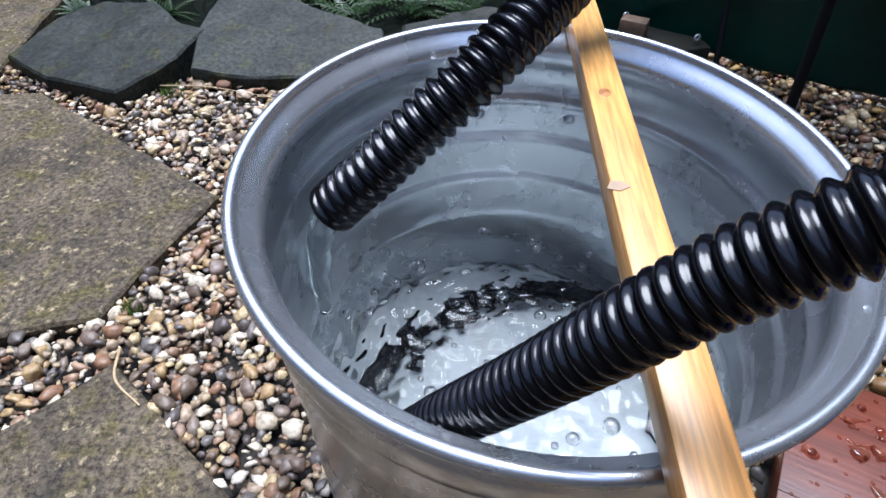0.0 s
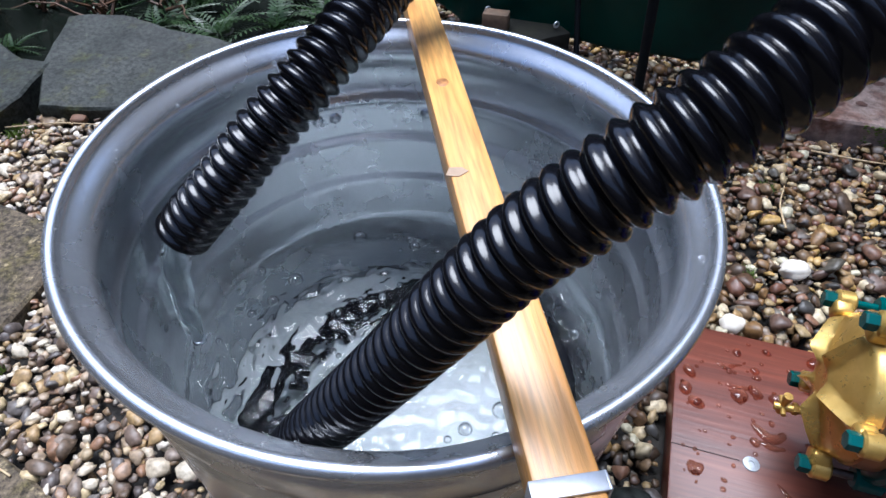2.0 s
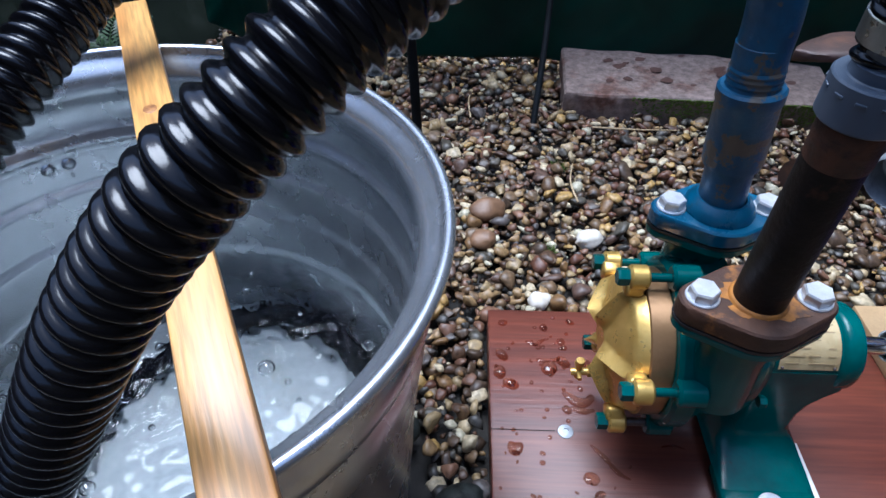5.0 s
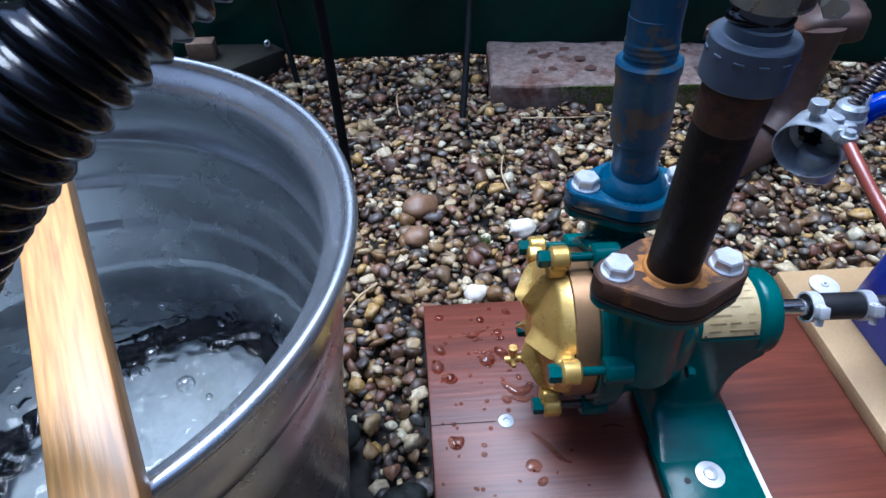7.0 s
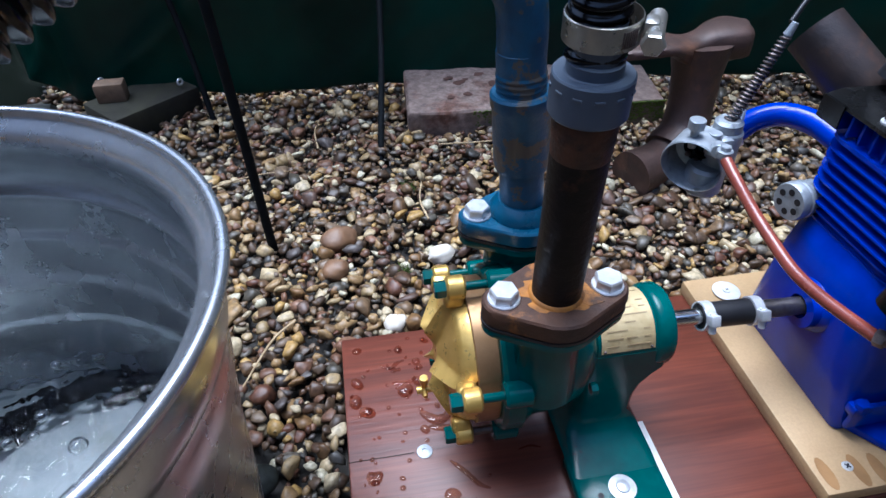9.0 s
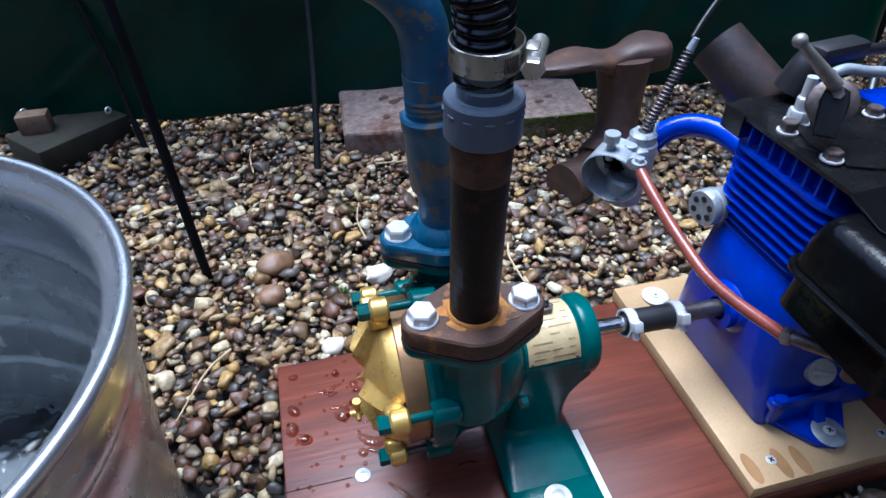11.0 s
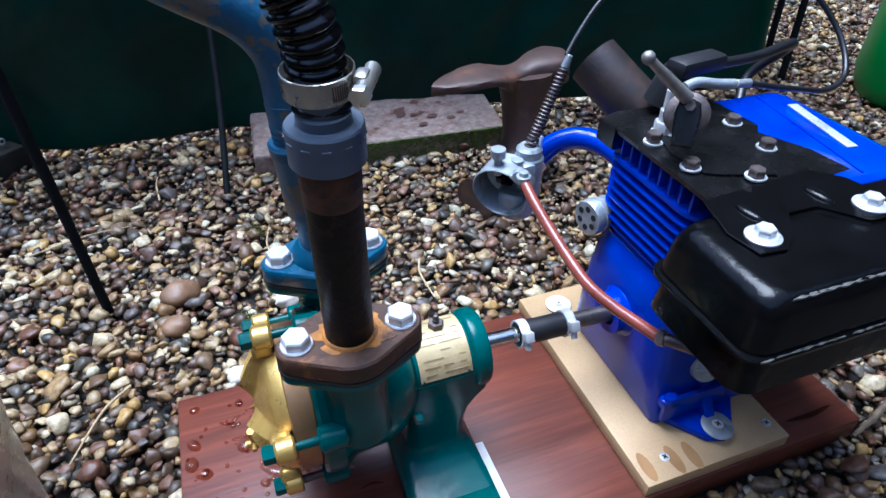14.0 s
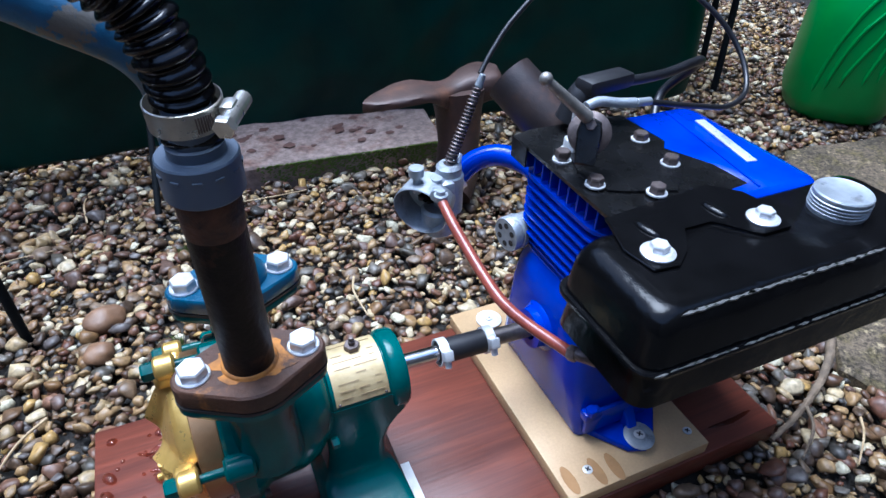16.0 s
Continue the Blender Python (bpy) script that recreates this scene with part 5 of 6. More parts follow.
# flywheel cowl
part("cowl", loft([(0.090, 0.560, 0.660, -0.225, -0.060, 0.03), (0.200, 0.558, 0.668, -0.232, -0.056, 0.03), (0.285, 0.558, 0.664, -0.232, -0.056, 0.026), (0.312, 0.552, 0.652, -0.228, -0.058, 0.020), (0.321, 0.545, 0.642, -0.224, -0.060, 0.014), (0.3235, 0.540, 0.632, -0.218, -0.064, 0.010)]), BLUE, eng, "glossy royal blue fan cowl", sharp=60)
b = bmesh.new()
box(b, (0, 0, 0), (0.0022, 0.150, 0.002), 0.0008, Matrix.Translation((0.594, -0.140, 0.3240)) @ pose(0, 0, 0, 0, 0, -10))
part("pressed_line", b, BLUE, eng)
b = bmesh.new()
box(b, (0, 0, 0), (0.0105, 0.086, 0.0014), 0.0004, Matrix.Translation((0.6165, -0.137, 0.3242)) @ pose(0, 0, 0, 0, 0, -11))
part("sticker", b, STICKER, eng, "worn silver sticker strip")
b = bmesh.new()
box(b, (0.64, -0.238, 0.195), (0.05, 0.018, 0.016), 0.004)
hexagon(b, Matrix.Translation((0.622, -0.247, 0.195)) @ pose(0, 0, 0, 90, 0, 0), 0.009, 0.005)
part("cowl_tab", b, BLUE, eng, sharp=30)

# head plate
HP = [(0.4365, -0.2085), (0.4365, -0.058), (0.455, -0.052), (0.558, -0.056), (0.562, -0.118), (0.552, -0.130), (0.572, -0.170), (0.576, -0.206), (0.50, -0.214)]
hp = part("head_plate", slab(bmesh.new(), HP, 0.3205, 0.3240), PLATE_BLACK, eng, "sooty black steel plate over the head", sharp=20)
b = bmesh.new()
box(b, (0.4358, -0.070, 0.3135), (0.0018, 0.026, 0.020), 0)
part("plate_lip", b, PLATE_BLACK, hp)
b = slab(bmesh.new(), [(0.463, -0.105), (0.482, -0.128), (0.545, -0.108), (0.548, -0.160), (0.51, -0.196), (0.470, -0.182), (0.457, -0.175), (0.452, -0.140)], 0.3240, 0.3262)
part("lever_plate", b, PLATE_BLACK, hp)
for a, c in ((0.452, -0.115), (0.452, -0.164), (0.539, -0.111), (0.534, -0.158), (0.491, -0.193)):
    hb = bmesh.new()
    lathe(hb, [(0, 0), (0.0085, 0), (0.0085, 0.0014), (0, 0.0014)], Matrix.Translation((a, c, 0.3240 if a < 0.47 and c > -0.13 else 0.3258)), 24)
    w = part("head_washer", hb, ZINC, eng)
    hb = hexagon(bmesh.new(), Matrix.Translation((a, c, 0.3270)) @ pose(0, 0, 0, 0, 0, rng.uniform(0, 60)), 0.0118, 0.0068)
    part("head_bolt", hb, BOLT_DARK, eng, "brown steel hexagon bolt", sharp=20)
# nut and spark plug below its cap
b = hexagon(bmesh.new(), Matrix.Translation((0.470, -0.103, 0.324)), 0.016, 0.010, 0.0105)
lathe(b, [(0.006, 0.010), (0.006, 0.022), (0.0045, 0.024), (0.0045, 0.040), (0, 0.040)], Matrix.Translation((0.470, -0.103, 0.324)), 20)
part("spark_plug", b, ZINC, eng, "steel spark plug body", sharp=30)
b = bmesh.new()
tube(b, spline([(0.495, -0.060, 0.330), (0.503, -0.062, 0.352), (0.511, -0.064, 0.360)], 0.004), 0.0155, 20)
box(b, (0, 0, 0), (0.062, 0.024, 0.016), 0.006, Matrix.Translation((0.525, -0.064, 0.366)) @ pose(0, 0, 0, 0, 2, 12))
part("plug_cap", b, RUBBER_MATT, eng, "black rubber spark plug cap")
b = tube(bmesh.new(), spline([(0.540, -0.062, 0.362), (0.575, -0.056, 0.359), (0.610, -0.052, 0.359), (0.645, -0.046, 0.362), (0.668, -0.036, 0.359), (0.676, -0.020, 0.344), (0.660, 0.0, 0.310), (0.630, -0.03, 0.28)], 0.004), 0.0050, 14)
part("ignition_lead", b, CABLE, eng, "thick black ignition lead")

# throttle lever assembly
lv = empty("throttle_lever", RIG, "alloy throttle lever with a ball end and cable", "lever")
b = bmesh.new()
P = spline([(0.410, -0.138, 0.411), (0.420, -0.140, 0.402), (0.436, -0.143, 0.388), (0.450, -0.146, 0.376)], 0.003)
tube(b, P, lambda i: 0.0034 + 0.0022 * (i / len(P)), 14)
bmesh.ops.create_uvsphere(b, u_segments=16, v_segments=10, radius=0.0052, matrix=Matrix.Translation((0.4095, -0.138, 0.4115)))
part("arm", b, mat("dull lever steel", (0.30, 0.28, 0.25), (0.20, 0.185, 0.165), 0.42, 0.5, 120, 0.15, 300), lv)
dm = Matrix.Translation((0.454, -0.143, 0.362)) @ pose(0, 0, 0, 62, 0, -38)
b = lathe(bmesh.new(), [(0, -0.006), (0.0165, -0.006), (0.0175, -0.004), (0.0175, 0.003), (0.0145, 0.005), (0.0, 0.006)], dm, 32)
part("hub", b, BOLT_DARK, lv)
b = slab(bmesh.new(), [(-0.008, -0.026), (0.008, -0.026), (0.010, 0), (0.008, 0.009), (0, 0.0125), (-0.008, 0.009), (-0.010, 0)], 0.006, 0.0100, 0.0015, dm)
part("bracket", b, PLATE_BLACK, lv, "black bracket plate")
b = hexagon(bmesh.new(), dm @ Matrix.Translation((0, 0.006, 0.0102)), 0.008, 0.003)
part("pivot_screw", b, BOLT_DARK, lv, sharp=20)
b = bmesh.new()
tube(b, spline([(0.455, -0.132, 0.380), (0.468, -0.131, 0.382), (0.484, -0.135, 0.380), (0.500, -0.138, 0.379)], 0.003), 0.0042, 14)
rod(b, (0.500, -0.138, 0.379), (0.516, -0.136, 0.377), 0.0036, seg=14)
part("cable_stop", b, ALLOY, lv, "pale alloy cable stop")
b = tube(bmesh.new(), spline([(0.4290, 0.004, 0.362), (0.445, 0.012, 0.380), (0.470, 0.020, 0.405), (0.510, 0.022, 0.436), (0.555, 0.010, 0.452), (0.600, -0.020, 0.446), (0.640, -0.055, 0.420), (0.660, -0.085, 0.388), (0.650, -0.115, 0.362), (0.615, -0.132, 0.356), (0.565, -0.138, 0.366), (0.514, -0.136, 0.377)], 0.005), 0.0026, 12)
part("cable", b, CABLE, lv, "thin black bowden cable")

# tank with its strap, cap and tap
tank = empty("fuel_tank", RIG, "glossy black steel fuel tank, paint chipped along edges", "fuel tank")
A0, A1, B0, B1 = 0.393, 0.690, -0.318, -0.212
part("upper_half", loft([(0.2795, A0, A1, B0, B1, 0.016), (0.304, A0 + 0.003, A1 - 0.003, B0 + 0.002, B1 - 0.002, 0.016), (0.312, A0 + 0.005, A1 - 0.005, B0 + 0.004, B1 - 0.004, 0.016), (0.3195, A0 + 0.010, A1 - 0.010, B0 + 0.008, B1 - 0.008, 0.016), (0.3225, A0 + 0.018, A1 - 0.018, B0 + 0.015, B1 - 0.015, 0.014)]), GREASE_BLACK, tank, sharp=60)
part("lower_half", loft([(0.2375, A0 + 0.010, A1 - 0.010, B0 + 0.008, B1 - 0.008, 0.014), (0.2388, A0 + 0.005, A1 - 0.005, B0 + 0.003, B1 - 0.003, 0.016), (0.2430, A0 + 0.001, A1 - 0.001, B0, B1, 0.016), (0.2755, A0 + 0.004, A1 - 0.004, B0 + 0.0035, B1 - 0.0035, 0.016)]), GREASE_BLACK, tank, sharp=18)
part("seam", loft([(0.2752, A0 - 0.003, A1 + 0.003, B0 - 0.003, B1 + 0.003, 0.018), (0.2764, A0 - 0.004, A1 + 0.004, B0 - 0.004, B1 + 0.004, 0.019), (0.2788, A0 - 0.004, A1 + 0.004, B0 - 0.004, B1 + 0.004, 0.019), (0.2800, A0 - 0.003, A1 + 0.003, B0 - 0.003, B1 + 0.003, 0.018)]), GREASE_BLACK, tank, sharp=30)
CHIP_GLINT = mat("scuffed paint edge and seam glint", (0.16, 0.16, 0.15), (0.07, 0.07, 0.07), 0.4, 0.3, 200)
for k in range(24):
    a = A0 + 0.030 + 0.0098 * k + rng.uniform(-0.004, 0.004)
    b = slab(bmesh.new(), [(a + rng.uniform(0.003, 0.009) * math.cos(t), B0 + 0.0078 + rng.uniform(0.0006, 0.0020) * math.sin(t)) for t in [i * 0.698 for i in range(9)]], 0.3186, 0.3200, 0, None)
    part("paint_chip", b, CHIP_GLINT, tank, "pale scuffed paint")
# pale marks along the seam paint in its highlight line
for k in range(26):
    a = A0 + 0.012 + 0.0105 * k + rng.uniform(-0.004, 0.004)
    b = slab(bmesh.new(), [(a + rng.uniform(0.003, 0.008) * math.cos(t), B0 - 0.0024 + rng.uniform(0.0004, 0.0012) * math.sin(t)) for t in [i * 0.698 for i in range(9)]], 0.2790, 0.2804, 0, None)
    part("seam_glint", b, CHIP_GLINT, tank, "pale marks painting the seam's highlight")
tb = slab(bmesh.new(), [(0.425, -0.272), (0.420, -0.245), (0.432, -0.206), (0.54, -0.196), (0.560, -0.216), (0.566, -0.245), (0.556, -0.268), (0.528, -0.268), (0.505, -0.240), (0.478, -0.240), (0.462, -0.262), (0.445, -0.274)], 0.3228, 0.3252, 0.0006)
tbr = part("tank_strap", tb, GREASE_BLACK, tank, "black steel mounting strap", sharp=30)
for a, c in ((0.452, -0.231), (0.518, -0.229)):
    b = bmesh.new()
    bmesh.ops.create_uvsphere(b, u_segments=14, v_segments=8, radius=1, matrix=Matrix.Translation((a, c, 0.3250)) @ pose(0, 0, 0, 0, 0, -80) @ Matrix.Diagonal((0.013, 0.0055, 0.0035, 1)))
    part("pressed_bead", b, GREASE_BLACK, tbr)
for a, c in ((0.440, -0.257), (0.544, -0.252)):
    hb = lathe(bmesh.new(), [(0, 0), (0.0125, 0), (0.0125, 0.0012), (0.0095, 0.0030), (0, 0.0030)], Matrix.Translation((a, c, 0.3252)), 28)
    hexagon(hb, Matrix.Translation((a, c, 0.3280)) @ pose(0, 0, 0, 0, 0, 12), 0.0125, 0.0055)
    part("tank_bolt", hb, ZINC, tank, "bright zinc flanged bolt", sharp=20)
CAPC = (0.612, -0.262)
prof = [(0.0215, 0), (0.0215, 0.004)]
for k in range(4):
    z = 0.006 + 0.0042 * k
    prof += [(0.0210, z - 0.0012), (0.0224, z), (0.0224, z + 0.0012), (0.0210, z + 0.0024)]
b = lathe(bmesh.new(), prof + [(0.0218, 0.0225), (0.0218, 0.0255), (0.0208, 0.0272), (0.0195, 0.0264), (0, 0.0262)], Matrix.Translation((*CAPC, 0.3215)) @ Matrix.Diagonal((1, 1, 0.68, 1)), 48)
part("filler_cap", b, ALLOY, tank, "ribbed alloy screw cap")
b = bmesh.new()
rod(b, (0.404, -0.225, 0.212), (0.422, -0.262, 0.222), 0.0052, seg=14)
hexagon(b, Matrix.Translation((0.405, -0.228, 0.2125)) @ frame_to((0, 0, 0), (0.018, -0.037, 0.01))[0], 0.012, 0.007)
rod(b, (0.430, -0.272, 0.205), (0.430, -0.272, 0.242), 0.006, seg=14)
part("fuel_tap", b, BOLT_DARK, tank, "dark brass fuel tap", sharp=30)

# carburettor on a blue inlet pipe
cb = empty("carburettor", RIG, "grey cast alloy carburettor with an open mouth", "carburettor")
mouth, back = Vector((0.3575, -0.0180, 0.2345)), Vector((0.3925, 0.014, 0.2440))
mm, ln = frame_to(back, mouth)
b = lathe(bmesh.new(), [(0.0, 0.004), (0.016, 0.004), (0.020, 0.010), (0.0265, 0.016), (0.0300, ln - 0.002), (0.0300, ln), (0.0290, ln + 0.001), (0.0282, ln - 0.001), (0.0262, 0.021), (0.020, 0.0172), (0.0, 0.017)], mm, 48)
part("mouth", b, ALLOY, cb)
# the shade inside the bore is painted in as a black disc
b = lathe(bmesh.new(), [(0.0205, 0.0178), (0.0205, 0.0186), (0.0105, 0.0190), (0.0100, 0.0215), (0.0086, 0.0215), (0.0082, 0.0182), (0, 0.0180)], mm @ Matrix.Translation((0.001, 0.001, 0)), 28)
part("venturi", b, GREASE_BLACK, cb, "venturi bore, its inner shade painted black")
for x, y, r in ((-0.015, 0.008, 0.0036), (0.014, -0.012, 0.003), (-0.004, -0.016, 0.003), (-0.013, -0.010, 0.0028), (0.016, 0.010, 0.0026)):
    b = lathe(bmesh.new(), [(r, 0.017), (r, 0.0215), (r * 0.8, 0.022), (0, 0.022)], mm @ Matrix.Translation((x, y, 0)), 14)
    part("jet_screw", b, BOLT_DARK if x < 0 else ALLOY, cb)
b = bmesh.new()
rod(b, (0.397, -0.001, 0.218), (0.397, -0.001, 0.262), 0.0155, seg=28)
rod(b, (0.397, -0.001, 0.258), (0.3965, -0.001, 0.2735), 0.0135, seg=28, bev=0.003)
box(b, (0.388, -0.012, 0.250), (0.018, 0.016, 0.022), 0.004)
rod(b, (0.378, -0.012, 0.245), (0.378, -0.012, 0.2665), 0.0062, seg=16)
part("slide_chamber", b, ALLOY, cb)
b = bmesh.new()
rod(b, (0.358, -0.010, 0.252), (0.357, -0.010, 0.274), 0.0040, seg=14)
rod(b, (0.357, -0.010, 0.272), (0.357, -0.010, 0.2815), 0.0078, seg=20)
part("tickler", b, ALLOY, cb, "round alloy plunger")
b = bmesh.new()
rod(b, (0.385, -0.004, 0.196), (0.385, -0.004, 0.226), 0.019, seg=28, bev=0.003)
part("float_bowl", b, ALLOY, cb)
b = bmesh.new()
rod(b, (0.366, -0.040, 0.2635), (0.372, -0.030, 0.262), 0.0066, seg=18)
rod(b, (0.368, -0.046, 0.2615), (0.368, -0.046, 0.2690), 0.0072, seg=18)
hexagon(b, Matrix.Translation((0.368, -0.046, 0.2690)), 0.0085, 0.004)
part("banjo", b, ALLOY, cb, "alloy banjo union", sharp=30)
# spring and cable outer
b = bmesh.new()
s0, s1 = Vector((0.3965, -0.001, 0.272)), Vector((0.4255, -0.001, 0.352))
n = 22 * 12
sm, sl = frame_to(s0, s1)
P = [sm @ Vector(((0.0054 - 0.0014 * i / n) * math.cos(2 * math.pi * i / 12), (0.0054 - 0.0014 * i / n) * math.sin(2 * math.pi * i / 12), sl * i / n)) for i in range(n)]
tube(b, P, 0.0011, 6)
part("spring", b, BOLT_DARK, cb, "dark coil spring")
b = bmesh.new()
rod(b, s0, s1, 0.0028, seg=12)
rod(b, s1, s1 + (s1 - s0).normalized() * 0.012, 0.0042, 0.003, seg=12)
part("cable_sleeve", b, ALLOY, cb)
P = spline([(0.398, 0.004, 0.245), (0.413, 0.008, 0.252), (0.430, 0.006, 0.266), (0.450, -0.006, 0.275), (0.468, -0.030, 0.275), (0.478, -0.070, 0.268)], 0.004)
b = tube(bmesh.new(), P, 0.0115, 26)
part("inlet_pipe", b, BLUE, cb, "blue painted swept inlet pipe")
b = lathe(bmesh.new(), [(0.0122, -0.004), (0.0148, -0.004), (0.0148, 0.004), (0.0122, 0.004)], frame_to(P[3], P[6])[0], 28)
rod(b, (0.404, -0.006, 0.268), (0.411, 0.004, 0.279), 0.003, seg=12)
part("pipe_clip", b, ZINC, cb, "steel pipe clip")
b = tube(bmesh.new(), spline([(0.368, -0.050, 0.262), (0.3675, -0.075, 0.254), (0.370, -0.105, 0.242), (0.3715, -0.135, 0.234), (0.375, -0.165, 0.226), (0.386, -0.192, 0.219), (0.405, -0.228, 0.2125)], 0.004), 0.0052, 16)
tagged(part("fuel_hose", b, FUEL), "red brown rubber fuel hose", "hose").matrix_world = RIG

# exhaust pot
ex = empty("exhaust_pot", RIG, "heat blued rusty steel exhaust pipe", "exhaust")
e0, e1 = Vector((0.476, 0.028, 0.343)), Vector((0.5070, -0.0330, 0.3010))
m, n = frame_to(e0, e1)
b = lathe(bmesh.new(), [(0.0255, 0.004), (0.0255, n * 0.2), (0.0250, 0), (0.0268, 0), (0.0270, n - 0.002), (0.026, n), (0.014, n), (0.013, n + 0.02), (0, n + 0.02)], m, 48)
part("pot", b, mat("heat tinted steel", (0.062, 0.042, 0.036), (0.032, 0.026, 0.026), 0.45, 0.3, 25, 0.2, 200, spot=(0.15, 0.07, 0.04), spot_scale=14, spot_at=(0.5, 0.72)), ex)
b = bmesh.new()
box(b, (0.5120, -0.040, 0.2955), (0.022, 0.03, 0.014), 0.002)
rod(b, (0.509, -0.036, 0.298), (0.52, -0.075, 0.280), 0.012, seg=20)
part("stub", b, ZINC, ex, "pale steel stub")

# ---- cobbler's last ----
last = bmesh.new()
toe, heel = Vector((0.962, 0.672, 0.208)), Vector((1.205, 0.628, 0.214))
u = (heel - toe).normalized()
w = Vector((-u.y, u.x, 0)).normalized()
ln = (heel - toe).length
L = 26
rows = []
for i in range(L + 1):
    t = i / L
    wd = 0.042 * (math.sin(math.pi * min(1, t * 1.9) * 0.5) ** 0.6) * (1 - 0.42 * math.exp(-((t - 0.66) / 0.16) ** 2)) * (1 if t < 0.93 else math.sqrt(max(0.02, 1 - ((t - 0.93) / 0.075) ** 2)))
    top = 0.004 * math.sin(t * 3.0) - 0.010 * math.exp(-((t - 0.6) / 0.13) ** 2) + 0.012 * max(0, t - 0.6)
    th = 0.016 + 0.034 * max(0, min(1, (t - 0.38) / 0.3))
    c = toe + u * (ln * t) + Vector((0, 0, top))
    row = []
    for k in range(16):
        a = 2 * math.pi * k / 16
        row.append(last.verts.new(c + w * (wd * math.copysign(abs(math.cos(a)) ** 0.7, math.cos(a))) + Vector((0, 0, -th / 2 + th / 2 * math.copysign(abs(math.sin(a)) ** 0.45, math.sin(a))))))
    rows.append(row)
for p, q in zip(rows[:-1], rows[1:]):
    for k in range(16):
        j = (k + 1) % 16
        last.faces.new((p[k], p[j], q[j], q[k]))
last.faces.new(rows[0])
last.faces.new(rows[-1][::-1])
bmesh.ops.recalc_face_normals(last, faces=last.faces[:])
cl = empty("cobblers_last", Matrix(), "rusty cast iron cobbler's last standing on gravel", "cobbler's last")
part("sole", rough_up(last, 0.0012, 60), IRON_LAST, cl, sharp=50)
post = spline([(1.130, 0.638, 0.195), (1.128, 0.632, 0.15), (1.120, 0.622, 0.10), (1.105, 0.612, 0.06), (1.075, 0.605, 0.035)], 0.008)
part("post", rough_up(tube(bmesh.new(), post, lambda i: 0.045 - 0.010 * math.sin(math.pi * i / len(post)), 22), 0.0012, 60), IRON_LAST, cl, sharp=50)
part("toe_foot", rough_up(tube(bmesh.new(), spline([(1.10, 0.612, 0.05), (1.05, 0.605, 0.03), (0.985, 0.603, 0.026)], 0.008), lambda i: 0.030 + 0.0006 * i, 20), 0.0012, 60), IRON_LAST, cl, sharp=50)
part("heel_foot", rough_up(tube(bmesh.new(), spline([(1.105, 0.615, 0.07), (1.15, 0.64, 0.045), (1.21, 0.67, 0.02)], 0.008), 0.026, 18), 0.0012, 60), IRON_LAST, cl, sharp=50)

# ---- green watering can ----
can = empty("watering_can", pose(2.06, 0.30, 0, 0, 0, 20), "bright green ribbed plastic watering can", "watering can")
bm = bmesh.new()
rings = []
CAN = ((0.0, 0.10, 0.075), (0.004, 0.125, 0.095), (0.02, 0.145, 0.108), (0.05, 0.155, 0.115), (0.20, 0.150, 0.112), (0.30, 0.135, 0.10), (0.34, 0.10, 0.08), (0.35, 0.05, 0.05))
for z, rx, ry in CAN:
    ring = []
    for k in range(48):
        t = 2 * math.pi * k / 48
        ring.append(bm.verts.new((rx * math.copysign(abs(math.cos(t)) ** 0.75, math.cos(t)), ry * math.copysign(abs(math.sin(t)) ** 0.75, math.sin(t)), z)))
    rings.append(ring)
for p, q in zip(rings[:-1], rings[1:]):
    for k in range(48):
        j = (k + 1) % 48
        bm.faces.new((p[k], p[j], q[j], q[k]))
bm.faces.new(rings[0][::-1])
bm.faces.new(rings[-1])
part("body", bm, CAN_GREEN, can, sharp=60)


def can_skin(t, z):
    for (z0, rx0, ry0), (z1, rx1, ry1) in zip(CAN[:-1], CAN[1:]):
        if z0 <= z <= z1:
            f = (z - z0) / (z1 - z0)
            rx, ry = rx0 + (rx1 - rx0) * f, ry0 + (ry1 - ry0) * f
            return Vector((rx * math.copysign(abs(math.cos(t)) ** 0.75, math.cos(t)), ry * math.copysign(abs(math.sin(t)) ** 0.75, math.sin(t)), z))


for k in range(15):
    t0 = radians(150 + 11 * k)
    b = bmesh.new()
    z0 = 0.075 + 0.010 * (k % 8)
    P = spline([can_skin(t0 + 0.05 + 0.50 * f ** 1.6, z0 + (0.295 - z0) * f) for f in (0, 0.12, 0.35, 0.6, 0.8, 1.0)], 0.006)
    tube(b, P, lambda i: 0.0042 * min(1, 0.3 + 0.25 * i, 0.3 + 0.25 * (len(P) - 1 - i)), 8)
    part("rib", b, CAN_GREEN, can)

